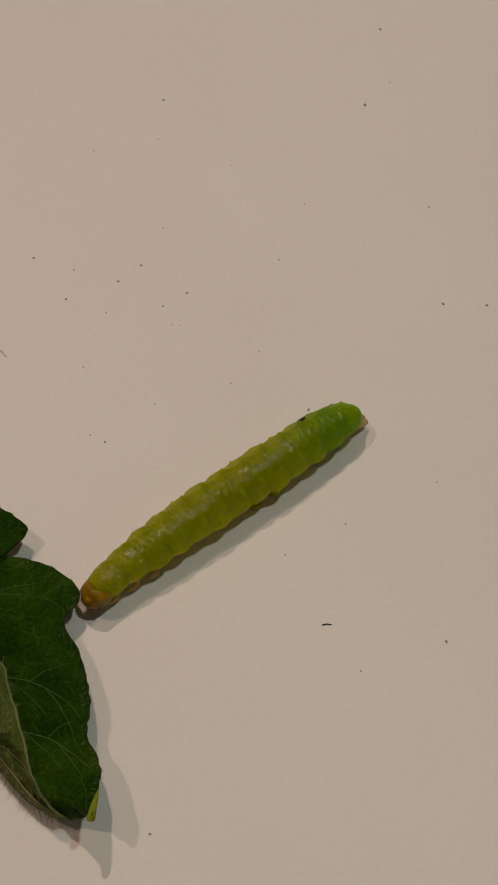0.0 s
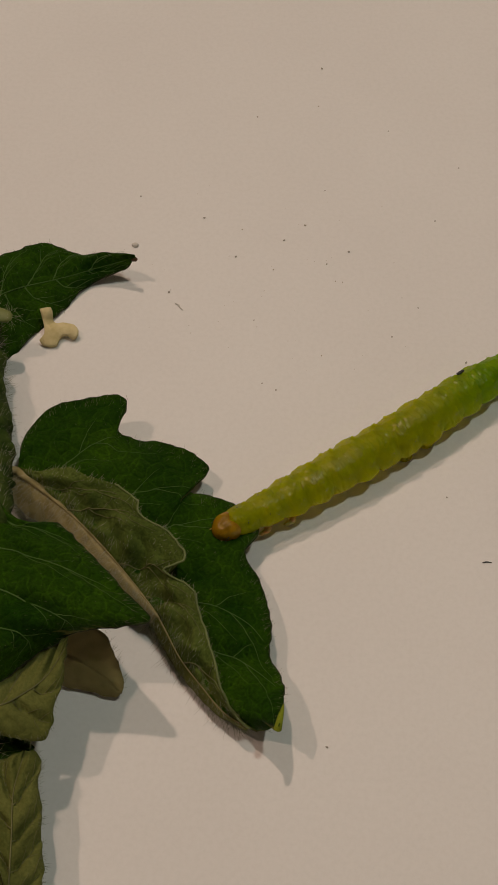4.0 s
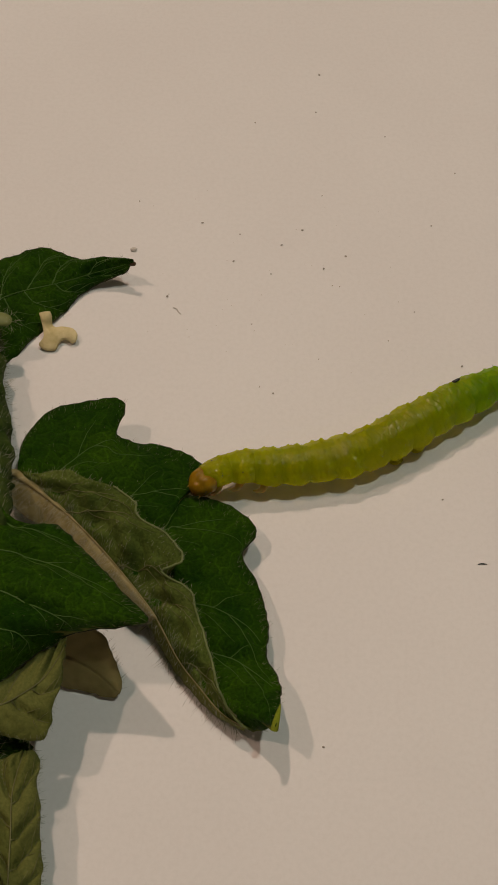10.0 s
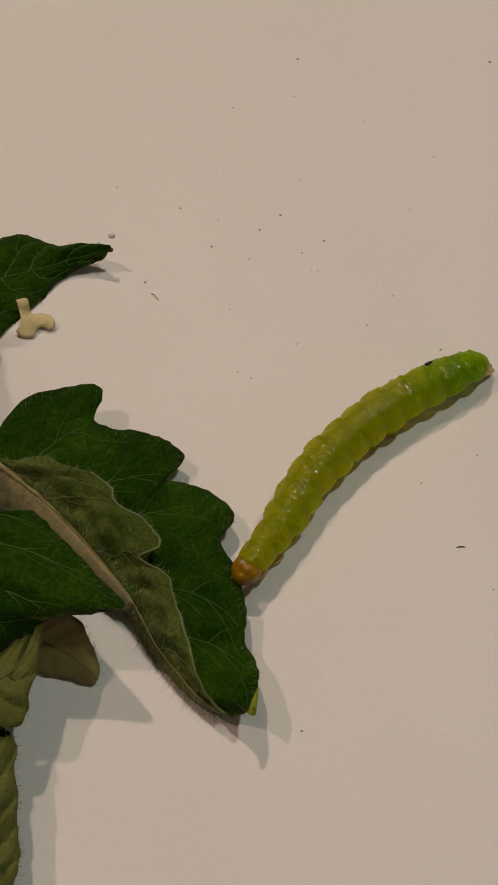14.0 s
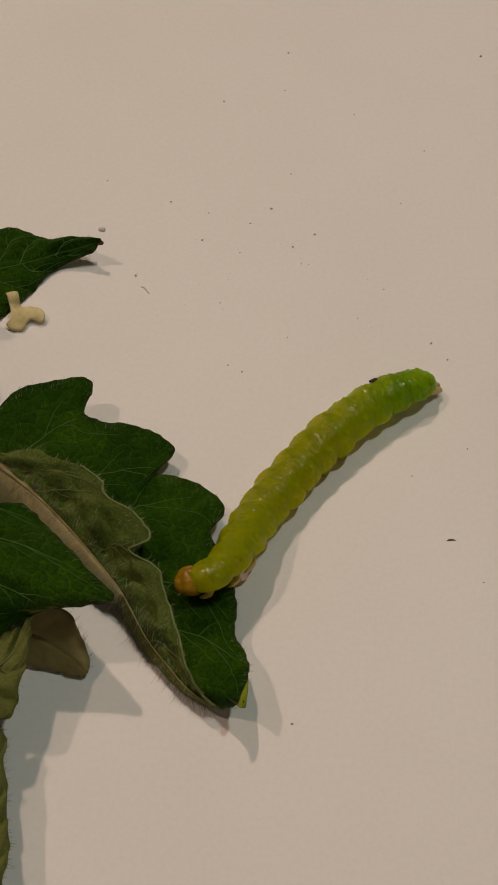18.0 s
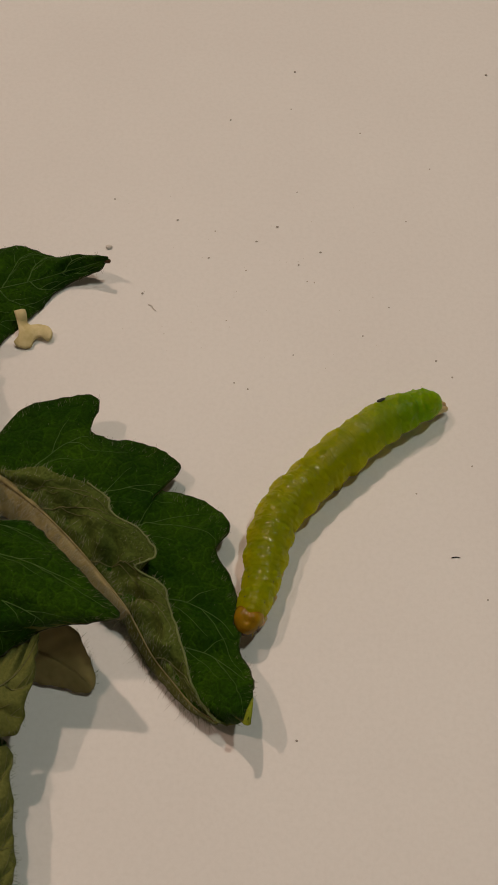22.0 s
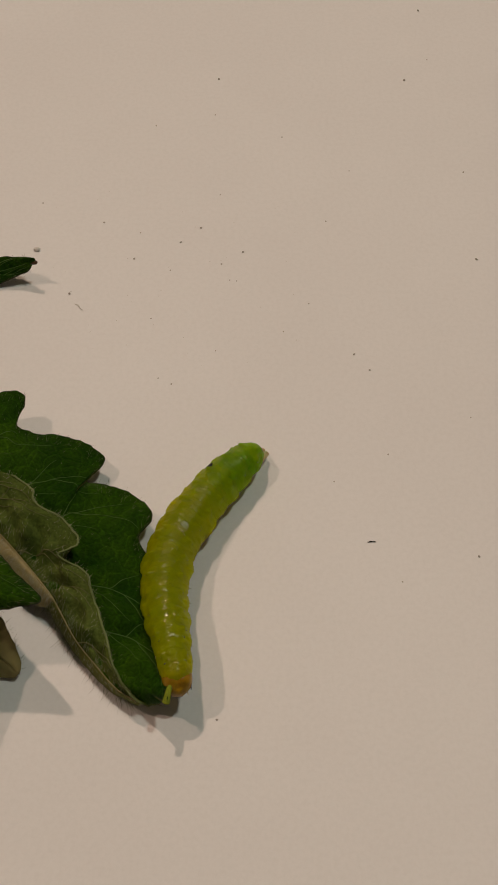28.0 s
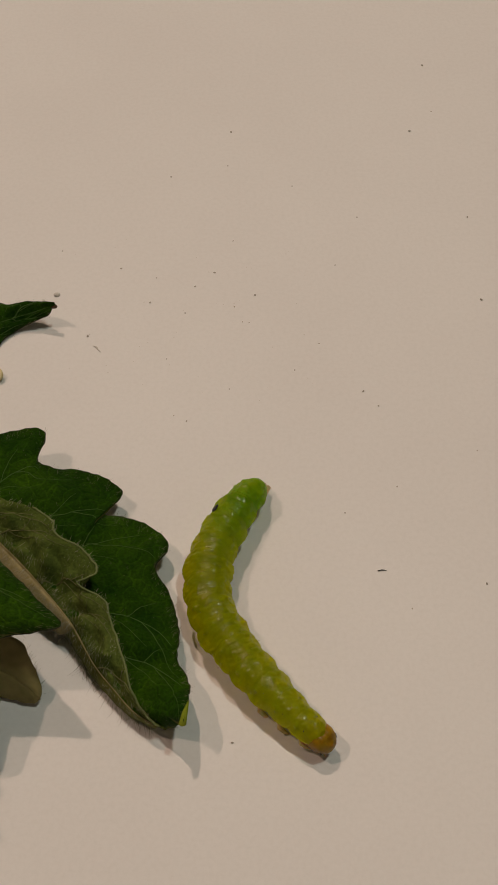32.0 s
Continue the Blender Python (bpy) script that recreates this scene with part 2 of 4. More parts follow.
def curve_points(points, count):
    """A smooth line through the points, at even steps of its length."""
    pts = [Vector(p) for p in points]
    dense = []
    for i in range(len(pts) - 1):
        p0, p1, p2, p3 = pts[max(i - 1, 0)], pts[i], pts[i + 1], pts[min(i + 2, len(pts) - 1)]
        for k in range(12):
            u = k / 12
            dense.append(0.5 * (2 * p1 + (p2 - p0) * u + (2 * p0 - 5 * p1 + 4 * p2 - p3) * u * u + (3 * p1 - 3 * p2 + p3 - p0) * u ** 3))
    dense.append(pts[-1])
    lengths = [0.0]
    for a, b in zip(dense, dense[1:]):
        lengths.append(lengths[-1] + (b - a).length)
    out, j = [], 0
    for k in range(count):
        want = lengths[-1] * k / (count - 1)
        while j < len(dense) - 2 and lengths[j + 1] < want:
            j += 1
        span = lengths[j + 1] - lengths[j]
        out.append(dense[j].lerp(dense[j + 1], (want - lengths[j]) / span if span > 1e-9 else 0.0))
    return out


def tube(bm, points, radii, sides=10, wobble=0.0, up=Vector((0, 0, 1))):
    """A capped tube along points with a radius at each point."""
    rings = []
    for i, p in enumerate(points):
        way = (points[min(i + 1, len(points) - 1)] - points[max(i - 1, 0)]).normalized()
        right = way.cross(up)
        right = right.normalized() if right.length > 1e-6 else Vector((1, 0, 0))
        over = right.cross(way)
        ring = []
        for k in range(sides):
            a = math.tau * k / sides
            r = radii[i] * (1 + wobble * noise.noise((p + right * a * 0.001) * 900))
            ring.append(bm.verts.new(p + right * math.cos(a) * r + over * math.sin(a) * r))
        rings.append(ring)
    for a, b in zip(rings, rings[1:]):
        for k in range(sides):
            bm.faces.new((a[k], a[(k + 1) % sides], b[(k + 1) % sides], b[k]))
    bm.faces.new(rings[0][::-1])
    bm.faces.new(rings[-1])
    return bm


def hair(bm, root, way, length, radius):
    """One tapered, slightly bent hair."""
    side = way.cross(Vector((0.3, 0.2, 0.9))).normalized()
    over = side.cross(way)
    bend = Vector((random.uniform(-1, 1), random.uniform(-1, 1), random.uniform(-0.6, 0.6))) * 0.16 * length
    rings = []
    for k, (along, r) in enumerate(((0, 1.0), (0.5, 0.7))):
        p = root + way * along * length + bend * along * along
        rings.append([bm.verts.new(p + (side * math.cos(a) + over * math.sin(a)) * radius * r) for a in (0, 2.1, 4.2)])
    tip = bm.verts.new(root + way * length + bend)
    for k in range(3):
        n = (k + 1) % 3
        bm.faces.new((rings[0][k], rings[0][n], rings[1][n], rings[1][k]))
        bm.faces.new((rings[1][k], rings[1][n], tip))


def blob(bm, centre, radii, subdivisions=2, rough=0.0, turn=None):
    made = bmesh.ops.create_icosphere(bm, subdivisions=subdivisions, radius=1.0)["verts"]
    for v in made:
        n = 1 + rough * noise.noise(v.co * 2.1 + Vector(centre) * 1000)
        co = Vector((v.co.x * radii[0], v.co.y * radii[1], v.co.z * radii[2])) * n
        v.co = (turn @ co if turn else co) + Vector(centre)
    return made


# ---- room ----
def room():
    wide, deep, low = 1.9, 1.7, -0.75
    for name, b in (("wall_north", box(-wide, deep, low, wide, deep + 0.1, CEILING)),
                    ("wall_south", box(-wide, -deep - 0.1, low, wide, -deep, CEILING)),
                    ("wall_east", box(wide, -deep - 0.1, low, wide + 0.1, deep + 0.1, CEILING)),
                    ("wall_west", box(-wide - 0.1, -deep - 0.1, low, -wide, deep + 0.1, CEILING))):
        tagged(link_mesh(name, b, WALL, smooth=False), "plain beige painted room wall", "wall", kind="structure")
    tagged(link_mesh("floor", box(-wide - 0.1, -deep - 0.1, low - 0.1, wide + 0.1, deep + 0.1, low), FLOOR, smooth=False), "brown wooden floor of the room", "floor", kind="structure")
    tagged(link_mesh("ceiling", box(-wide - 0.1, -deep - 0.1, CEILING, wide + 0.1, deep + 0.1, CEILING + 0.1), WALL, smooth=False), "plain painted ceiling above the table", "ceiling", kind="structure")


def table():
    thing = tagged(new("table"), "white laminate table with a faintly grained glossy top", "table")
    thing.location = (0, 0, -0.75)
    top = part("tabletop", box(-0.6, -0.4, 0.72, 0.6, 0.4, 0.75, 0.004), WHITE_TOP, thing, smooth=False)
    for x in (-0.54, 0.54):
        for y in (-0.34, 0.34):
            part("leg", box(x - 0.025, y - 0.025, 0, x + 0.025, y + 0.025, 0.72, 0.003), WHITE_TOP, thing, smooth=False)


def ceiling_lamps():
    for (dx, dy), watts, colour, radius in LAMPS:
        high = CEILING - 0.03
        x, y = dx * high, dy * high
        thing = tagged(new("ceiling_lamp"), "small round ceiling spotlight, switched on", "lamp", "ceiling spotlights")
        thing.location = (x, y, CEILING)
        bm = bmesh.new()
        tube(bm, [Vector((0, 0, 0)), Vector((0, 0, -0.012)), Vector((0, 0, -0.016))], [radius + 0.02, radius + 0.018, radius + 0.012], 32, up=Vector((0, 1, 0)))
        part("rim", bm, LAMP_RIM, thing)
        glow, nodes, links, shader = material("lamp_glow", colour, 0.5)
        shader.inputs["Emission Color"].default_value = (*colour, 1)
        shader.inputs["Emission Strength"].default_value = 6.0
        bm = bmesh.new()
        tube(bm, [Vector((0, 0, -0.0165)), Vector((0, 0, -0.021))], [radius, radius * 0.97], 32, up=Vector((0, 1, 0)))
        part("diffuser", bm, glow, thing)
        data = bpy.data.lights.new("spot_glow", "AREA")
        data.shape, data.size, data.energy, data.color = "DISK", 2 * radius, watts, colour
        lamp = new("spot_glow", data)
        lamp.matrix_world = look((x, y, high), (0, 0, 0))


room()
table()
ceiling_lamps()


# ---- leaf ----
class Blade:
    """A leaflet: a midrib, and an edge on each of its sides, all from base to tip, in millimetres."""

    def __init__(self, midrib, edges, rows=64, columns=12, sag=0.5, quilt=0.16, seed=0.0, crumple=(0.0, 0.0)):
        self.rows, self.columns, self.sag, self.quilt, self.seed = rows, columns, sag, quilt, seed
        self.crumple = crumple
        self.mid = curve_points(midrib, rows + 1)
        self.edges = [curve_points(e, rows + 1) for e in edges]
        # the lobes melt into one another towards the midrib
        reach = rows // 11
        self.inner = [[sum((e[min(max(i + k, 0), rows)] for k in range(-reach, reach + 1)), Vector()) / (2 * reach + 1) for i in range(rows + 1)] for e in self.edges]

        self.veins = []

    def plan_veins(self, count):
        """Side veins: where each leaves the midrib, and how far it leans towards the tip."""
        dice = random.Random(round(self.seed * 100))
        self.veins = [[(0.05 + 0.82 * (k + dice.uniform(-0.2, 0.2)) / count, dice.uniform(0.10, 0.20)) for k in range(count)] for side in (0, 1)]

    def furrow(self, side, s, c):
        """How deep the place lies in the furrow of the nearest side vein, 0 to 1."""
        if not self.veins:
            return 0.0
        near = min((abs(s - s0 - lean * c - 0.06 * c * c) for s0, lean in self.veins[side]), default=1.0)
        return math.exp(-(near / 0.030) ** 2) * min(1.0, c * 5) * (1 - 0.6 * c)

    def at(self, side, s, c):
        """The place (metres) at s along the leaf (0 to 1) and c across it (0 midrib, 1 edge)."""
        f = min(max(s, 0.0), 1.0) * self.rows
        i = min(int(f), self.rows - 1)
        m = self.mid[i].lerp(self.mid[i + 1], f - i)
        e = self.edges[side][i].lerp(self.edges[side][i + 1], f - i)
        soft = self.inner[side][i].lerp(self.inner[side][i + 1], f - i)
        p = m.lerp(soft.lerp(e, max(c, 0.0) ** 2), c)
        wave = math.sin((s * 7.0 - c * 1.4 + self.seed) * math.tau)
        lift = self.sag * math.sin(math.pi * c) + self.quilt * wave * math.sin(math.pi * min(c * 1.2, 1))
        lift += 0.22 * noise.noise(p * 0.35 + Vector((self.seed * 9, 0, 0))) * min(1, c * 2)
        lift += self.crumple[side] * noise.noise(p * 0.85 + Vector((3, self.seed * 5, 0))) * math.sin(math.pi * min(c * 1.3, 1.0))
        lift -= self.quilt * 7.0 * self.furrow(side, s, c)
        ragged = Vector((noise.noise(p * 1.7), noise.noise(p * 1.7 + Vector((7, 0, 0))), 0)) * 0.13 * c
        return (p + ragged + Vector((0, 0, lift))) * MM


def leaflet(name, blade, parent, label, over=(LEAF_TOP, LEAF_TOP), under=LEAF_UNDER, sides=(0, 1), vein=VEIN, vein_count=5, thick=0.22, rib=0.17, rib_skin=None):
    """The blade as a solid sheet; over: the material that faces up on each side."""
    stem = tagged(new(name), label)
    stem.parent = parent
    blade.plan_veins(vein_count)
    for side in sides:
        bm = bmesh.new()
        grid = [[blade.at(side, i / blade.rows, j / blade.columns) for j in range(blade.columns + 1)] for i in range(blade.rows + 1)]
        tops, lows = [], []
        for i, row in enumerate(grid):
            tops.append([bm.verts.new(p) for p in row])
            lows.append([bm.verts.new(p - Vector((0, 0, thick * MM * (0.4 if j == blade.columns else 1)))) for j, p in enumerate(row)])
        for i in range(blade.rows):
            for j in range(blade.columns):
                quad = (tops[i][j], tops[i + 1][j], tops[i + 1][j + 1], tops[i][j + 1])
                if side == 1:
                    quad = quad[::-1]
                bm.faces.new(quad)
                f = bm.faces.new((lows[i][j], lows[i][j + 1], lows[i + 1][j + 1], lows[i + 1][j]) if side == 0 else (lows[i][j], lows[i + 1][j], lows[i + 1][j + 1], lows[i][j + 1]))
                f.material_index = 1
            bm.faces.new((tops[i][-1], tops[i + 1][-1], lows[i + 1][-1], lows[i][-1]))
            bm.faces.new((tops[i][0], lows[i][0], lows[i + 1][0], tops[i + 1][0]))
        bmesh.ops.recalc_face_normals(bm, faces=bm.faces[:])
        other = under if over[side] is not under else LEAF_TOP
        part("blade", bm, [over[side], other], stem)
        # side veins, each with a few branches
        m = VEIN_UNDER if over[side] in (LEAF_UNDER, LEAF_FOLD) else vein
        for k in range(vein_count):
            s0, lean = blade.veins[side][k]

            def line(c0, c1, extra, s0=s0, lean=lean):
                places = []
                for q in range(15):
                    c = c0 + (c1 - c0) * q / 14
                    s = s0 + lean * c + 0.06 * c * c + extra * (c - c0)
                    places.append(blade.at(side, min(max(s, 0.01), 0.99), c) + Vector((0, 0, 0.04 * MM)))
                return places
            bm = bmesh.new()
            tube(bm, line(0.02, 0.9, 0.0), [MM * (0.062 - 0.044 * q / 14) for q in range(15)], 6)
            for c0, extra in ((0.3, 0.22), (0.5, -0.2), (0.62, 0.25)):
                tube(bm, line(c0, min(c0 + random.uniform(0.22, 0.34), 0.95), extra), [MM * (0.032 - 0.022 * q / 14) for q in range(15)], 5)
            part("vein", bm, m, stem)
    path = [blade.at(sides[0], i / 40, 0.0) + Vector((0, 0, 0.03 * MM)) for i in range(41)]
    bm = bmesh.new()
    tube(bm, path, [MM * rib * (1 - 0.7 * i / 40) for i in range(41)], 8)
    part("midrib", bm, rib_skin or (VEIN_UNDER if LEAF_UNDER in over else vein), stem)
    return stem


def edge_hairs(blade, side, parent, count, m=HAIR, length=0.9, span=(0.02, 0.98), across=(0.9, 1.0)):
    """Fine hairs that stand out from the edge and face of a blade."""
    bm = bmesh.new()
    for _ in range(count):
        s, c = random.uniform(*span), random.uniform(*across)
        p, q = blade.at(side, s, c), blade.at(side, s, c - 0.15)
        out = (p - q).normalized() + Vector((random.uniform(-0.5, 0.5), random.uniform(-0.5, 0.5), random.uniform(0.0, 0.7)))
        hair(bm, p, out.normalized(), random.uniform(0.25, 1.1) * length * MM, 0.011 * MM)
    tagged(part("hairs", bm, m, parent, "fine pale plant hairs"), kind="stuff")


def leaf_branch():
    thing = tagged(new("tomato_leaf"), "cut dark green tomato leaf with lobed hairy leaflets", "leaf")
    thing.location = (-0.012, -0.02, 0)
    thing_space = Matrix.Translation((0.012, 0.02, 0))

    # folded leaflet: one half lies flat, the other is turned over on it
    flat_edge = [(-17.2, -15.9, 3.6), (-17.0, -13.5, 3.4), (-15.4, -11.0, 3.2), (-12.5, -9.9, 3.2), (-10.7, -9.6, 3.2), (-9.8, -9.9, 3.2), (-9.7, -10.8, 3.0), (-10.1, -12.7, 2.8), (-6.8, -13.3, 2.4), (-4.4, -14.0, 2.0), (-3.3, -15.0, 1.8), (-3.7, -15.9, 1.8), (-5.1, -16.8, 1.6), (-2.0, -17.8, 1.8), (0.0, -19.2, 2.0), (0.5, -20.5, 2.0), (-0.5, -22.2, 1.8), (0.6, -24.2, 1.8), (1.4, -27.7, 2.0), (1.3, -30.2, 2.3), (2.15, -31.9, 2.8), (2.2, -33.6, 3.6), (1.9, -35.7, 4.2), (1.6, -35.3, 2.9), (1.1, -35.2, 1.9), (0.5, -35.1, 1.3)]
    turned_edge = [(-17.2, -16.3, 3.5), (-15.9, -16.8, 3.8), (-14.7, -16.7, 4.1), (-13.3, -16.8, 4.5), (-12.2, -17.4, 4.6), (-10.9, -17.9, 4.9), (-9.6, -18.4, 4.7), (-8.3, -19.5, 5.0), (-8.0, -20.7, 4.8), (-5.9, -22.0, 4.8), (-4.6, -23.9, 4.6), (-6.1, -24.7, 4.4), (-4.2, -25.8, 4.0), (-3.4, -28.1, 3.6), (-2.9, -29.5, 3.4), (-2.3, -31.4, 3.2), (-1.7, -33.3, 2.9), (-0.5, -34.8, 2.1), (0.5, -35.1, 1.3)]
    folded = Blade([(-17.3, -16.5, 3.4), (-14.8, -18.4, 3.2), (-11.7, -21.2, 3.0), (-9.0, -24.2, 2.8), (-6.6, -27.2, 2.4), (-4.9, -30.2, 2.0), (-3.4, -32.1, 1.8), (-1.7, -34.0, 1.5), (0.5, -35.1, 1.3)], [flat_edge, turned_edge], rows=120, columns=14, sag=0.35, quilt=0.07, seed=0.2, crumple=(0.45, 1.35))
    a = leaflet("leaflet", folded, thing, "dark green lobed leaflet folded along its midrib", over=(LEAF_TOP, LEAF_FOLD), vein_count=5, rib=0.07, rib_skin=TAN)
    edge_hairs(folded, 0, a, 420, HAIR_DARK, 0.6)
    edge_hairs(folded, 1, a, 240, HAIR, 0.6, across=(0.96, 1.0))
    edge_hairs(folded, 1, a, 320, HAIR_DARK, 1.5, across=(-0.02, 0.06))
    edge_hairs(folded, 1, a, 260, HAIR, 0.8, across=(0.0, 0.3))
    edge_hairs(folded, 0, a, 180, HAIR_DARK, 0.22, across=(0.1, 0.95))
    edge_hairs(folded, 1, a, 420, HAIR, 0.4, across=(0.1, 0.95))

    # tan hairy strip whose colour stands for the shaded table beside the midrib
    shade_strip = Blade([(-17.5, -16.7, 3.5), (-16.1, -17.2, 3.4), (-13.9, -19.0, 3.2), (-11.0, -21.9, 2.9), (-9.0, -24.2, 2.8), (-6.3, -27.5, 2.4)], [[(-18.3, -17.4, 1.8), (-16.9, -18.9, 1.6), (-14.3, -20.7, 1.5), (-12.1, -23.4, 1.4), (-9.9, -25.6, 1.3), (-7.8, -27.3, 1.4), (-6.3, -27.5, 2.2)], [(-18.3, -17.4, 1.8), (-16.9, -18.9, 1.6), (-14.3, -20.7, 1.5), (-12.1, -23.4, 1.4), (-9.9, -25.6, 1.3), (-7.8, -27.3, 1.4), (-6.3, -27.5, 2.2)]], rows=60, columns=6, sag=0.3, quilt=0.04, seed=0.8)
    w = leaflet("leaflet", shade_strip, a, "tan hairy strip along the folded midrib, coloured as shaded table", over=(TAN, TAN), under=TAN, sides=(1,), vein_count=0, rib=0.05, rib_skin=TAN)
    w.name = "midrib_wing"
    edge_hairs(shade_strip, 1, w, 900, HAIR, 0.8, across=(0.0, 1.0))
    edge_hairs(shade_strip, 1, w, 150, HAIR, 1.1, across=(0.9, 1.0))
    # the leaf goes on a little beyond its midrib and rolls down to the table
    roll = Blade([(-7.8, -25.7, 2.6), (-6.6, -27.2, 2.4), (-4.9, -30.2, 2.0), (-3.4, -32.1, 1.8), (-1.7, -34.0, 1.6), (-0.1, -35.1, 1.8)], [[(-8.2, -26.3, 1.6), (-7.2, -27.4, 1.0), (-5.3, -30.3, 0.7), (-3.4, -32.7, 0.7), (-1.7, -34.2, 1.0), (-0.1, -35.2, 1.6)], [(-8.2, -26.3, 1.6), (-7.2, -27.4, 1.0), (-5.3, -30.3, 0.7), (-3.4, -32.7, 0.7), (-1.7, -34.2, 1.0), (-0.1, -35.2, 1.6)]], rows=60, columns=6, sag=0.2, quilt=0.05, seed=0.3)
    r = leaflet("leaflet", roll, a, "rolled hairy edge of the folded leaflet", over=(LEAF_UNDER, LEAF_UNDER), sides=(1,), vein_count=0, rib=0.06, rib_skin=TAN)
    r.name = "rolled_edge"
    edge_hairs(roll, 1, r, 260, HAIR_DARK, 1.5)
    edge_hairs(roll, 1, r, 160, HAIR, 0.6, across=(0.1, 0.8))

    top = Blade([(-23.2, -1.6, 2.2), (-19.9, 1.2, 1.7), (-15.9, 3.0, 1.2), (-12.8, 4.4, 1.0), (-10.8, 4.3, 2.0), (-9.8, 4.2, 2.4)], [[(-23.5, -0.6, 2.4), (-22.6, 2.6, 2.0), (-21.2, 4.6, 1.8), (-18.3, 6.2, 1.7), (-16.2, 6.0, 1.5), (-14.0, 5.5, 1.3), (-11.4, 5.2, 2.1), (-9.8, 4.2, 2.4)], [(-23.1, -2.8, 1.6), (-20.8, -4.8, 0.6), (-19.3, -3.9, 0.3), (-17.9, -2.0, 0.2), (-15.8, 0.4, 0.2), (-13.9, 3.0, 0.35), (-11.6, 3.7, 1.0), (-9.8, 4.2, 2.4)]], rows=60, columns=12, sag=0.3, quilt=0.07, seed=0.5, crumple=(0.4, 0.4))
    b = leaflet("leaflet", top, thing, "pointed dark green leaflet with a dry tip", vein_count=5, rib=0.05)
    edge_hairs(top, 0, b, 90, HAIR_DARK, 0.5)
    edge_hairs(top, 1, b, 110, HAIR_DARK, 0.6)

    broad = Blade([(-17.4, -21.4, 7.0), (-17.5, -24.5, 8.0), (-17.4, -27.7, 8.6), (-17.3, -30.9, 8.6), (-17.3, -33.4, 8.0), (-17.5, -34.6, 7.0)], [[(-17.3, -21.6, 7.0), (-15.5, -22.9, 7.4), (-13.5, -22.9, 7.6), (-11.8, -24.3, 7.8), (-9.0, -27.3, 8.0), (-7.0, -29.5, 8.2), (-6.9, -30.3, 8.2), (-11.5, -30.3, 6.6), (-13.0, -31.0, 6.1), (-14.6, -32.0, 6.0), (-16.3, -33.7, 6.2), (-17.5, -34.6, 7.0)], [(-17.6, -21.7, 7.0), (-18.5, -23.4, 7.4), (-19.7, -25.7, 7.6), (-21.1, -27.9, 7.0), (-21.1, -30.1, 6.4), (-19.4, -32.8, 6.4), (-18.3, -34.2, 6.6), (-17.5, -34.6, 7.0)]], rows=70, columns=12, sag=0.5, quilt=0.07, seed=0.1, crumple=(0.5, 0.5))
    c = leaflet("leaflet", broad, thing, "broad dark green leaflet with a pale midrib", vein_count=4)
    edge_hairs(broad, 0, c, 160, HAIR_DARK, 0.8)

    for blade, side, owner in ((top, 0, b), (top, 1, b), (broad, 0, c), (broad, 1, c)):
        edge_hairs(blade, side, owner, 120, HAIR_DARK, 0.22, across=(0.1, 0.95))

    curled = Blade([(-18.2, -35.6, 6.6), (-16.1, -35.4, 6.4), (-14.5, -34.4, 6.2), (-13.2, -33.1, 6.0), (-12.1, -31.0, 6.2)], [[(-18.4, -33.4, 5.2), (-16.6, -32.7, 5.2), (-15.3, -31.8, 5.2), (-14.3, -30.9, 5.2), (-13.3, -29.8, 5.2), (-12.3, -28.8, 5.2), (-12.1, -31.0, 6.2)], [(-18.2, -36.2, 6.2), (-16.7, -36.8, 6.0), (-15.4, -37.1, 5.6), (-13.3, -37.2, 5.2), (-12.8, -36.2, 5.4), (-12.6, -34.9, 5.6), (-12.3, -33.8, 5.8), (-12.1, -31.0, 6.2)]], rows=50, columns=10, sag=0.3, quilt=0.12, seed=0.4)
    d = leaflet("leaflet", curled, thing, "curled leaflet lobe showing its grey-green underside", over=(LEAF_UNDER, LEAF_UNDER), vein_count=3, rib=0.07)
    edge_hairs(curled, 1, d, 90, HAIR_DARK, 0.7)

    lobe = Blade([(-14.3, -30.3, 3.4), (-12.7, -30.6, 3.2), (-11.4, -31.0, 2.9), (-10.1, -31.6, 2), (-9.1, -32.3, 1.2), (-8.8, -32.4, 0.8)], [[(-14.3, -29.3, 5.4), (-12.8, -29.1, 5.4), (-10.9, -29.3, 5.2), (-9.9, -29.6, 4.8), (-9.3, -30.5, 4.0), (-8.9, -31.1, 2), (-8.7, -31.9, 1.2), (-8.8, -32.4, 0.8)], [(-14.6, -31.4, 0.9), (-13.1, -31.8, 0.6), (-11.9, -32.1, 0.45), (-10.7, -32.3, 0.4), (-9.7, -32.6, 0.4), (-9.1, -32.6, 0.5), (-8.8, -32.4, 0.8)]], rows=40, columns=8, sag=0.15, quilt=0.05, seed=0.6)
    n = leaflet("leaflet", lobe, thing, "brownish rounded underside of a leaflet lobe", over=(LEAF_DRY, LEAF_DRY), vein=LEAF_DRY, vein_count=0, rib=0.05)
    edge_hairs(lobe, 0, n, 70, HAIR_DARK, 0.8)

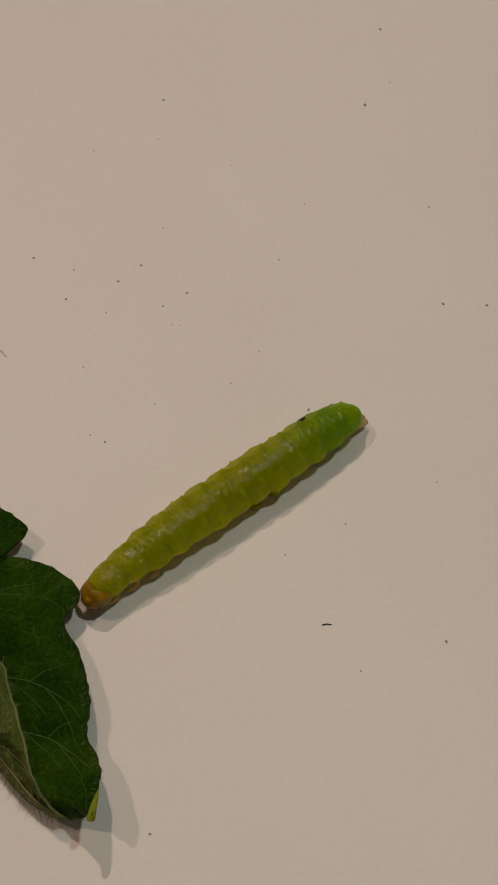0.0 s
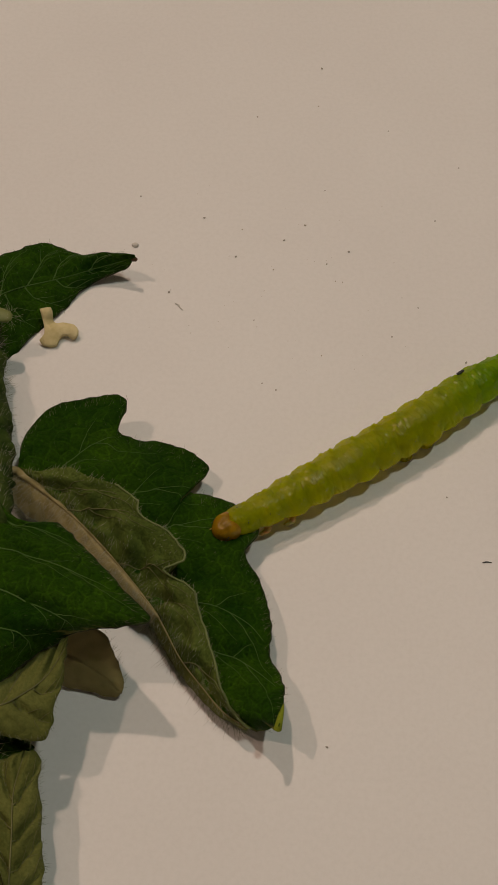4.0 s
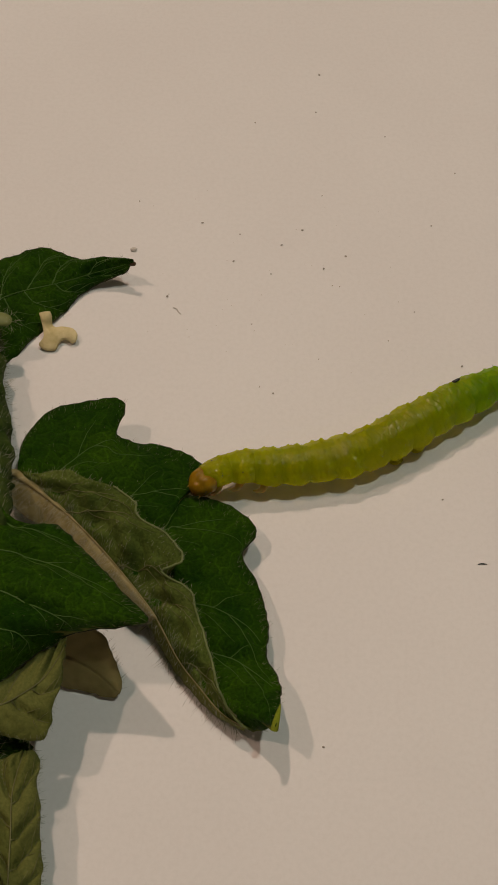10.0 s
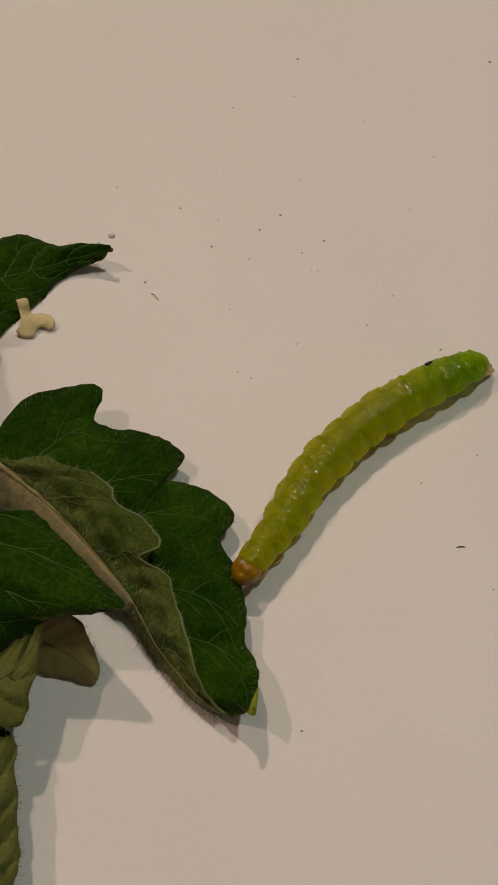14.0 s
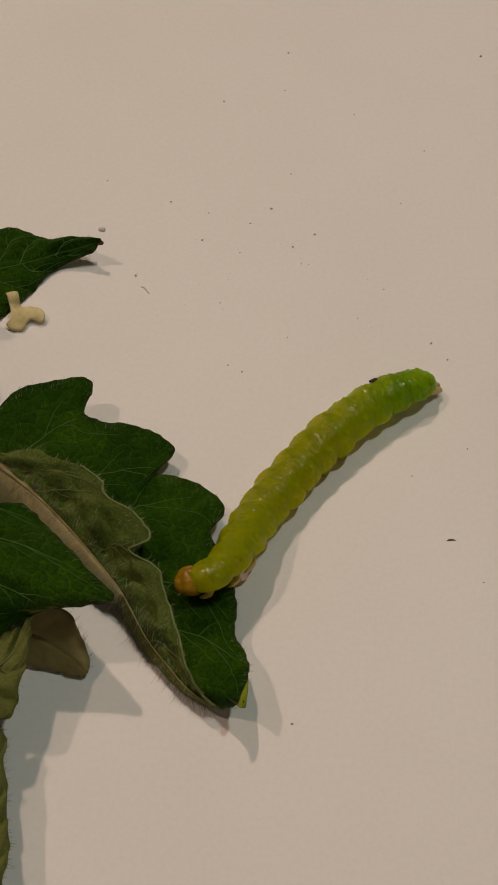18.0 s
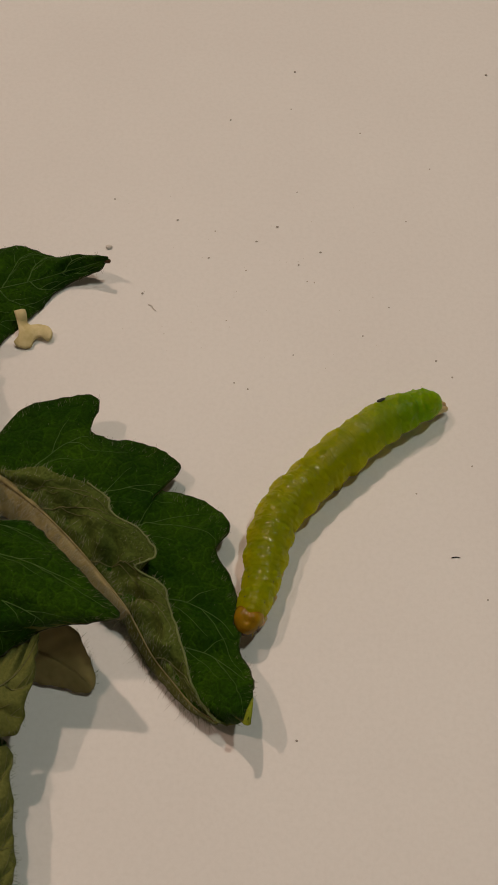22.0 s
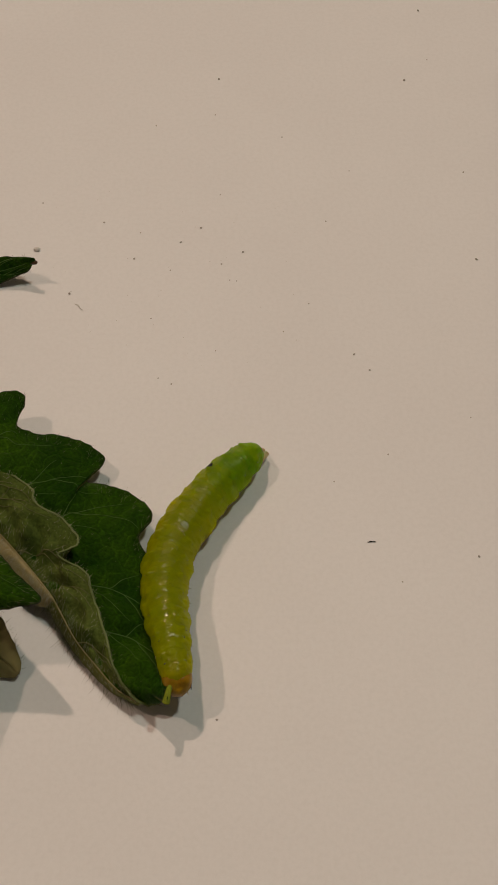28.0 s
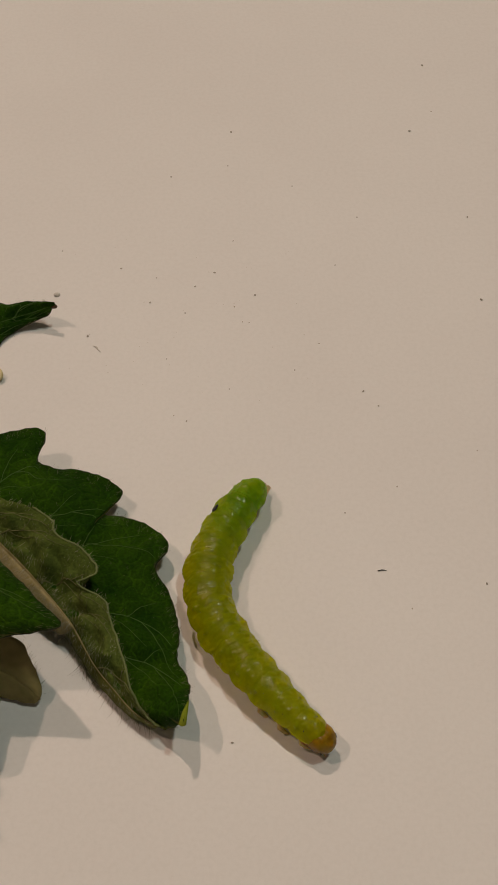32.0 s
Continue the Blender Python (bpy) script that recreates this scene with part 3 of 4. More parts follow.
    lower = Blade([(-14.4, -47.8, 4.4), (-14.6, -45.8, 4.4), (-14.7, -43.1, 4.6), (-14.9, -40.3, 4.4), (-14.5, -37.6, 4.0)], [[(-15.5, -47.9, 4.4), (-15.3, -45.8, 4.4), (-16.1, -43.8, 4.4), (-16.8, -41.4, 4.4), (-16.7, -39.6, 4.2), (-15.9, -38.0, 4.0), (-14.5, -37.6, 4.0)], [(-13.1, -47.6, 3.4), (-12.7, -45.5, 3.4), (-12.9, -43.5, 3.4), (-13.1, -42.5, 3.5), (-13.1, -41.1, 3.6), (-13.5, -39.7, 3.7), (-13.4, -38.4, 3.8), (-13.7, -37.6, 3.9), (-14.5, -37.6, 4.0)]], rows=60, columns=10, sag=0.3, quilt=0.16, seed=0.7)
    e = leaflet("leaflet", lower, thing, "turned leaflet showing its grey-green underside", over=(LEAF_UNDER, LEAF_UNDER), vein_count=4, rib=0.08)
    edge_hairs(lower, 1, e, 160, HAIR_DARK, 0.7)

    hidden = Blade([(-19.2, -35.9, 3.2), (-17.2, -37.0, 3.2), (-15.7, -37.3, 3.0), (-14.1, -36.9, 2.8)], [[(-19.3, -34.8, 3.2), (-17.0, -35.1, 3.2), (-15.1, -35.8, 3.0), (-14.1, -36.9, 2.8)], [(-18.4, -42.8, 3.0), (-16.9, -42.8, 3.0), (-15.4, -40.6, 2.8), (-14.5, -38.3, 2.8), (-14.1, -36.9, 2.8)]], rows=40, columns=8, sag=0.2, quilt=0.1, seed=0.3)
    leaflet("leaflet", hidden, thing, "dark green leaflet low in the shade", vein_count=1, rib=0.05)

    small = Blade([(-16.8, -47.4, 7.0), (-16.1, -46.1, 7.2), (-15.3, -45.6, 7.0)], [[(-17.1, -45.1, 7.0), (-16.4, -44.6, 7.2), (-15.7, -44.8, 7.2), (-15.1, -45.4, 7.0)], [(-16.4, -48.3, 6.8), (-15.8, -47.3, 6.8), (-15.1, -46.4, 6.8), (-15.1, -45.4, 7.0)]], rows=30, columns=8, sag=0.3, quilt=0.1, seed=0.9)
    leaflet("leaflet", small, thing, "small yellow-green leaflet", over=(LEAF_YELLOW, LEAF_YELLOW), vein_count=2)

    # thin dark margins of the upper faces
    for blade, side, owner in ((folded, 0, a), (top, 0, b), (top, 1, b), (broad, 0, c)):
        bm = bmesh.new()
        steps = 2 * blade.rows
        reach = range(4, int(steps * 0.89) if blade is folded else steps - 3)
        tube(bm, [blade.at(side, s / steps, 1.0) - Vector((0, 0, 0.05 * MM)) for s in reach], [MM * (0.045 + 0.025 * random.random()) for s in reach], 5)
        part("margin", bm, EDGE, owner, "thin dark leaf margin")
    # pale rim of the turned-over half
    bm = bmesh.new()
    tube(bm, [folded.at(1, s / 120, 0.995) for s in range(30, 119)], [MM * 0.085] * 89, 6)
    part("rim", bm, RIM, a, "pale leaf rim")

    bm = bmesh.new()
    tip = top.at(0, 1.0, 0.0)
    back = (top.at(0, 0.95, 0.0) - tip).normalized()
    tube(bm, [tip + back * 0.6 * MM, tip + back * 0.3 * MM, tip, tip - back * 0.1 * MM], [MM * r for r in (0.06, 0.16, 0.2, 0.1)], 10, 0.4)
    part("dry_tip", bm, MOUTH, b, "brown dried leaf tip")

    # hairy stalks
    for points, r0, r1, hairs in (([(-23.3, 3.8, 2.0), (-22.2, -1.4, 2.0), (-21.1, -6.4, 2.2), (-20.0, -11.4, 2.6), (-18.8, -16.5, 3.8), (-18.2, -19.8, 5.6), (-17.4, -23.3, 7.2)], 1.75, 1.1, 1000), ([(-18.4, -18.1, 5.0), (-19.3, -21.6, 4.6), (-19.4, -26.7, 4.4), (-18.5, -32.7, 4.0), (-16.5, -39.9, 3.0), (-14.4, -46.8, 2.6)], 1.3, 0.8, 600)):
        path = [p * MM for p in curve_points(points, 60)]
        bm = bmesh.new()
        tube(bm, path, [MM * (r0 + (r1 - r0) * i / 59) for i in range(60)], 20, 0.5)
        stalk = part("stalk", bm, STEM_GREEN, thing, "hairy green leaf stalk")
        bm = bmesh.new()
        for _ in range(hairs):
            i = random.randrange(1, 59)
            way = (path[i + 1] - path[i - 1]).normalized()
            out = Vector((random.gauss(0, 1), random.gauss(0, 1), random.gauss(0.3, 1)))
            out = (out - way * out.dot(way)).normalized()
            r = MM * (r0 + (r1 - r0) * i / 59)
            hair(bm, path[i] + out * r * 0.95, (out + way * random.uniform(-0.3, 0.3)).normalized(), random.uniform(0.25, 1.1) * MM, 0.011 * MM)
        tagged(part("hairs", bm, HAIR_DARK, stalk, "dense fine stalk hairs"), kind="stuff")
        bm = bmesh.new()
        for _ in range(hairs // 2):
            i = random.randrange(1, 59)
            way = (path[i + 1] - path[i - 1]).normalized()
            out = Vector((random.gauss(0, 1), random.gauss(0, 1), random.gauss(0.2, 0.5)))
            out = (out - way * out.dot(way)).normalized()
            r = MM * (r0 + (r1 - r0) * i / 59)
            hair(bm, path[i] + out * r * 0.98, (out + way * random.uniform(-1.2, 1.2)).normalized(), random.uniform(0.4, 1.35) * MM, 0.014 * MM)
        tagged(part("hairs", bm, HAIR, stalk, "pale bent stalk hairs"), kind="stuff")
    # short stalk of the folded leaflet
    bm = bmesh.new()
    tube(bm, [Vector((-19.0, -16.9, 4.2)) * MM] + [folded.at(1, q / 120, 0.0) for q in range(0, 22)], [MM * 0.4] + [MM * (0.34 - 0.24 * q / 21) for q in range(22)], 10, 0.3)
    part("leaf_stalk", bm, TAN, thing, "short pale hairy stalk of a leaflet")
    # cut side stub and pale cut end
    bm = bmesh.new()
    stub = [p * MM for p in curve_points([(-22.5, -2.8, 4.0), (-21.2, -2.8, 4.1), (-19.8, -2.9, 3.9), (-19.0, -3.0, 3.8)], 14)]
    tube(bm, stub, [MM * r for r in (0.8, 0.8, 0.78, 0.76, 0.74, 0.7, 0.66, 0.62, 0.58, 0.54, 0.5, 0.46, 0.4, 0.2)], 14, 0.1)
    for v in bm.verts:
        v.co.z = stub[0].z + (v.co.z - stub[0].z) * 0.55
        v.co.y += (v.co.y - stub[0].y) * 0.25
    piece = part("side_stub", bm, STUB, thing, "pale green side stub")
    bm = bmesh.new()
    for _ in range(130):
        out = Vector((random.gauss(0, 0.6), random.gauss(0, 1), random.gauss(0.3, 0.8))).normalized()
        hair(bm, random.choice(stub) + out * 0.55 * MM, out, random.uniform(0.25, 0.9) * MM, 0.014 * MM)
    tagged(part("hairs", bm, HAIR, piece, "pale hairs on the stub"), kind="stuff")
    bm = bmesh.new()
    blob(bm, Vector((-19.9, -18.5, 6.9)) * MM, (0.7 * MM, 1.3 * MM, 0.5 * MM), 2, 0.15)
    part("cut_end", bm, CREAM, thing, "pale cut stalk end")
    # yellow nibbled corner of the folded leaflet
    bm = bmesh.new()
    corner = [folded.at(0, s, 1.0) for s in (0.90, 0.92, 0.94, 0.955, 0.97)]
    tube(bm, corner, [MM * r for r in (0.05, 0.2, 0.28, 0.22, 0.03)], 10, 0.1)
    part("nibbled_edge", bm, LEAF_YELLOW, a, "yellowed nibbled leaf edge")
    for child in thing.children:
        child.matrix_parent_inverse = thing_space
    return thing


leaf_branch()


# ---- small things on the table ----
def petal_bit():
    """A flat, bent scrap with a flared upright arm and an arched side arm."""
    outline = [(-17.3, -0.7, 1.6), (-16.4, -0.5, 1.6), (-16.2, -1.3, 0.7), (-15.4, -1.2, 0.5), (-14.6, -1.3, 0.4), (-14.2, -1.9, 0.3), (-14.5, -2.5, 0.2), (-15.2, -2.2, 0.4), (-15.7, -2.5, 0.2), (-15.9, -3.1, 0.1), (-16.6, -3.2, 0.1), (-17.3, -2.8, 0.2), (-16.9, -2.4, 0.6), (-17.0, -1.6, 0.9)]
    pts = curve_points(outline + outline[:1], 40)[:-1]
    centre = sum(pts, Vector()) / len(pts)
    bm = bmesh.new()
    rings = []
    for level, grow in ((0.0, 0.98), (0.06, 1.0), (0.26, 1.0), (0.33, 0.93)):
        rings.append([bm.verts.new(Vector((centre.x + (p.x - centre.x) * grow, centre.y + (p.y - centre.y) * grow, level + p.z + 0.12 * noise.noise(p))) * MM) for p in pts])
    for a, c in zip(rings, rings[1:]):
        for k in range(len(a)):
            n = (k + 1) % len(a)
            bm.faces.new((a[k], a[n], c[n], c[k]))
    for ring in (rings[0][::-1], rings[-1]):
        face = bm.faces.new(ring)
        bmesh.ops.triangulate(bm, faces=[face])
    bmesh.ops.recalc_face_normals(bm, faces=bm.faces[:])
    tagged(link_mesh("flower_bit", bm, CREAM), "small cream dried flower fragment on the table", "plant debris")


def specks():
    places = [(-7.1, 2.7), (0, 0), (1.6, 5.3), (2.5, 8.5), (8, 7.4), (15.6, 11), (17.2, -3.8), (18.4, -5.4), (28.8, 6.6), (25.6, -22.9), (1.8, -6.8), (0.7, -6.2), (5.5, -3.4), (11.3, -1.4), (13.6, 1.6), (14.8, -16.2), (-10, 13.1), (-4.4, 10.8), (6.8, 4.2), (19.5, -25), (5.3, -35.7), (6.1, 29.3), (24.3, 29.3), (26.6, 39.5), (26.8, 32.2), (28.8, 17.1), (32.4, 6.5), (0.1, 22.9), (5.7, 24.4), (12, 21.5), (18.1, 17.2), (6.1, 14.2), (4.3, 10.2), (-1.1, 9.6), (-1.6, 6.6), (7.4, 4.1), (6.1, 6), (19.3, -13.7), (26.4, -10.2)]
    sizes = "4 3 3 4 4 4 5 4 5 4 4 3 3 3 3 3 3 4 3 3 4 5 6 6 4 4 5 4 3 3 3 3 4 3 4 3 4 3 3".split()
    for (x, y), size in zip(places, sizes):
        r = 0.023 * int(size) * MM
        bm = bmesh.new()
        blob(bm, (0, 0, r * 0.4), (r * random.uniform(0.9, 1.5), r * random.uniform(0.7, 1.1), r * 0.5), 1, 0.6)
        ob = tagged(link_mesh("speck", bm, SPECK), "tiny dark grain of dirt on the white table", "speck", "specks on the table")
        ob.matrix_world = pose(x * MM, y * MM, 0, 0, 0, random.uniform(0, 180))
    for _ in range(46):
        r = 0.04 * MM * random.uniform(0.6, 1.2)
        bm = bmesh.new()
        blob(bm, (0, 0, r * 0.4), (r * random.uniform(0.9, 1.5), r * random.uniform(0.7, 1.1), r * 0.5), 1, 0.6)
        ob = tagged(link_mesh("speck", bm, PALE_SPECK), "tiny pale grain of dust on the white table", "speck", "specks on the table")
        ob.matrix_world = pose(random.uniform(-9, 14) * MM, random.uniform(-6, 16) * MM, 0, 0, 0, random.uniform(0, 180))
    bm = bmesh.new()
    x, y = (17.4, -21.6)
    tube(bm, [p * MM for p in curve_points([(-0.35, -0.04, 0.06), (0, 0.03, 0.07), (0.35, -0.02, 0.06)], 8)], [MM * r for r in (0.02, 0.04, 0.045, 0.045, 0.04, 0.04, 0.03, 0.015)], 6)
    tagged(link_mesh("fibre", bm, DARK_DOT), "short dark fibre on the white table", "fibre").matrix_world = pose(x * MM, y * MM, 0)
    bm = bmesh.new()
    x, y = (-6.2, 1.2)
    tube(bm, [p * MM for p in curve_points([(-0.35, 0.3, 0.05), (-0.05, 0.2, 0.06), (0.05, -0.05, 0.06), (0.3, -0.3, 0.05)], 14)], [MM * 0.05] * 14, 6)
    tagged(link_mesh("fibre", bm, PALE_SPECK), "curled pale fibre on the white table", "fibre").matrix_world = pose(x * MM, y * MM, 0)
    bm = bmesh.new()
    x, y = (-10.2, 7.6)
    blob(bm, (0, 0, 0.1 * MM), (0.3 * MM, 0.22 * MM, 0.16 * MM), 2, 0.4)
    tagged(link_mesh("crumb", bm, PALE_SPECK), "small pale crumb on the white table", "crumb").matrix_world = pose(x * MM, y * MM, 0)


petal_bit()
specks()

# ---- caterpillar ----
SEGMENTS = 13
RADII = (1.15, 1.38, 1.55, 1.67, 1.74, 1.79, 1.81, 1.82, 1.82, 1.79, 1.72, 1.61, 1.42)


def bell(x, middle, wide):
    return math.exp(-((x - middle) / wide) ** 2)


def segment_mesh(radius, ahead, behind, half, seed, last=False):
    """A plump ring of the body: x ahead, z up; folded skin, pointed warts, and a flank flap that overhangs the belly."""
    bm = bmesh.new()
    rows, sides = 45, 88
    rings = []
    shift = Vector((seed * 3.7, 0, 0))
    folds = [(-0.50 + 0.05 * math.sin(seed * 5), 0.030), (-0.14 + 0.05 * math.sin(seed * 3), 0.024), (0.20 + 0.05 * math.cos(seed * 4), 0.028), (0.52, 0.020)]
    for i in range(rows):
        u = -1 + 2 * i / (rows - 1)
        lobe = max(math.cos(min(abs(u) / 0.72, 1.0) * math.pi / 2), 0.0)
        full = 0.945 + 0.055 * lobe ** 0.6
        if abs(u) > 0.66:
            full *= math.sqrt(max(0.0, 1 - ((abs(u) - 0.66) / 0.345) ** 2))
        if last and u < 0.2:
            full = math.sqrt(max(0.0, 1 - ((0.2 - u) / 1.2) ** 2)) * 0.99 + 0.01
        girth = radius + (ahead - radius) * max(u, 0) * 0.62 + (behind - radius) * max(-u, 0) * 0.62
        ring = []
        for k in range(sides):
            a = math.tau * k / sides
            y, z = math.cos(a), math.sin(a)
            rise = math.degrees(math.asin(max(-1.0, min(1.0, z))))
            wander = 0.22 * noise.noise(Vector((y * 1.9, z * 1.9, seed)))
            crease = sum(deep * bell(u + wander, at, 0.055) for at, deep in folds) * min(1.0, max(0.0, (rise + 5) / 20))
            ridge = 2 + 5 * noise.noise(Vector((u * 1.5, 1.0 if y > 0 else 5.0, seed)))
            flap = (0.175 + 0.04 * math.sin(seed * 2.3)) * bell(rise, ridge, 17 if rise > ridge else 4.5) * (0.08 + 0.92 * lobe ** 0.8)
            under = min(1.0, max(0.0, (ridge - rise) / 10))
            wart = 0.125 * bell(rise, 42, 9) * bell(u, -0.24, 0.14) + 0.06 * bell(rise, 62, 7) * bell(u, 0.18, 0.10) + 0.09 * bell(rise, 22, 6) * bell(u, 0.12, 0.09)
            r = girth * full * 1.03 * (1 + flap + wart - crease) * (1 - 0.16 * under)
            p = Vector((u * half, y * r * 0.89, z * r * (1.0 if z > 0 else 0.92)))
            p += p.normalized() * radius * (0.030 * noise.noise(p * 1.3 + shift) + 0.030 * noise.noise(p * 3.2 + shift) + 0.026 * noise.noise(p * 6.5 + shift))
            ring.append(bm.verts.new(p * MM))
        rings.append(ring)
    for a, b in zip(rings, rings[1:]):
        for k in range(sides):
            bm.faces.new((a[k], b[k], b[(k + 1) % sides], a[(k + 1) % sides]))
    bm.faces.new(rings[0])
    bm.faces.new(rings[-1][::-1])
    bmesh.ops.recalc_face_normals(bm, faces=bm.faces[:])
    return bm


def caterpillar():
    thing = tagged(new("caterpillar"), "plump wet-looking yellow-green caterpillar with an orange-brown head", "caterpillar")
    pieces = []
    for i in range(SEGMENTS):
        r = RADII[i]
        half = 1.58 if i < SEGMENTS - 1 else 1.75
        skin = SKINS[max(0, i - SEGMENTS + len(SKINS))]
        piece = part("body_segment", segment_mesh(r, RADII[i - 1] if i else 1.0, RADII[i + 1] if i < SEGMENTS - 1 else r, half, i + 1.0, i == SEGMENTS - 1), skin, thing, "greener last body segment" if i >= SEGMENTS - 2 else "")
        # small wart bumps and bristles on the back and flanks
        for angle, along in ((58, 0.25), (122, 0.25), (40, -0.35), (140, -0.35), (8, 0.1), (172, 0.1)):
            a = math.radians(angle)
            p = Vector((along * half * 0.6, math.cos(a) * r * 0.99, math.sin(a) * r * 0.81))
            bm = bmesh.new()
            out = Vector((0, math.cos(a), math.sin(a)))
            hair(bm, p * MM, (out + Vector((random.uniform(-0.3, 0.3), 0, 0.1))).normalized(), random.uniform(0.16, 0.36) * MM, 0.022 * MM)
            part("bristle", bm, BRISTLE, piece)
        if i < 3:
            for side in (-1, 1):
                bm = bmesh.new()
                leg = [Vector(p) * MM for p in ((0.1, side * r * 0.55, -r * 0.5), (0.35, side * r * 0.8, -r * 0.8), (0.7, side * r * 0.72, -r * 1.05), (0.95, side * r * 0.6, -r * 1.2))]
                tube(bm, leg, [MM * q for q in (0.34, 0.26, 0.17, 0.05)], 8)
                part("leg", bm, LEG_SKIN, piece, "short pale jointed leg")
        if i in (7, 8):
            for side in (-1, 1):
                bm = bmesh.new()
                leg = [Vector(p) * MM for p in ((0, side * r * 0.45, -r * 0.5), (0, side * r * 0.55, -r * 0.75), (0, side * r * 0.6, -r * 0.88))]
                tube(bm, leg, [MM * q for q in (0.62, 0.5, 0.56)], 12)
                part("proleg", bm, SKINS[0], piece, "stubby green proleg")
        if i in (0, 1):
            for side in (-1, 1):
                bm = bmesh.new()
                a = math.radians(90 + side * 38)
                blob(bm, Vector((0.2, math.cos(a) * r * 1.0, math.sin(a) * r * 0.82)) * MM, (0.11 * MM, 0.1 * MM, 0.08 * MM), 1, 0.2)
                part("spot", bm, DARK_DOT, piece, "tiny dark spot")
        if i == SEGMENTS - 1:
            for side in (-1, 1):
                bm = bmesh.new()
                clasp = [Vector(p) * MM for p in ((-0.7, side * 0.3, -0.4), (-1.5, side * 0.3, -0.75), (-2.25, side * 0.2, -1.1))]
                tube(bm, clasp, [MM * q for q in (0.5, 0.4, 0.22)], 12)
                part("clasper", bm, LEG_SKIN, piece, "pale tail clasper")
        if i == SEGMENTS - 2:
            bm = bmesh.new()
            blob(bm, Vector((1.1, -1.22, 1.12)) * MM, (0.36 * MM, 0.15 * MM, 0.14 * MM), 2, 0.6)
            part("dirt_grain", bm, DARK_DOT, piece, "black grain of dirt stuck on the skin")
        pieces.append(piece)
    # head capsule
    bm = bmesh.new()
    for v in blob(bm, (0.1 * MM, 0, -0.05 * MM), (1.18 * MM, 1.08 * MM, 0.98 * MM), 4, 0.05):
        if v.co.x > 0.5 * MM:
            v.co.z -= (v.co.x - 0.5 * MM) * 0.35
        v.co.z -= 0.16 * MM * math.exp(-(v.co.y / (0.25 * MM)) ** 2) * (1 if v.co.z > 0.4 * MM else 0)
    head = part("head", bm, HEAD_SKIN, thing, "shiny orange-brown head capsule")
    bm = bmesh.new()
    blob(bm, Vector((0.86, 0, -0.72)) * MM, (0.34 * MM, 0.42 * MM, 0.26 * MM), 2, 0.3)
    part("mouth", bm, MOUTH, head, "dark brown mouthparts")
    for side in (-1, 1):
        bm = bmesh.new()
        tube(bm, [Vector(p) * MM for p in ((0.8, side * 0.3, -0.55), (0.98, side * 0.24, -0.75), (1.05, side * 0.1, -0.88))], [MM * q for q in (0.2, 0.17, 0.07)], 8)
        part("mandible", bm, HEAD_SKIN, head, "brown mandible")
        bm = bmesh.new()
        tube(bm, [Vector(p) * MM for p in ((0.75, side * 0.55, -0.45), (0.95, side * 0.62, -0.65), (1.1, side * 0.64, -0.78))], [MM * q for q in (0.08, 0.06, 0.02)], 6)
        part("antenna", bm, LEG_SKIN, head, "short pale antenna")
        for k in range(3):
            bm = bmesh.new()
            blob(bm, Vector((0.74 + 0.06 * k, side * 0.89, 0.0 - 0.18 * k)) * MM, (0.06 * MM, 0.06 * MM, 0.06 * MM), 1)
            part("eye", bm, DARK_DOT, head, "tiny black eye")
    return thing, pieces, head


def crawl(seconds, *line):
    """A pose of the whole body: its middle line from the head to the claspers, in millimetres."""
    return seconds, curve_points(line, SEGMENTS + 2)


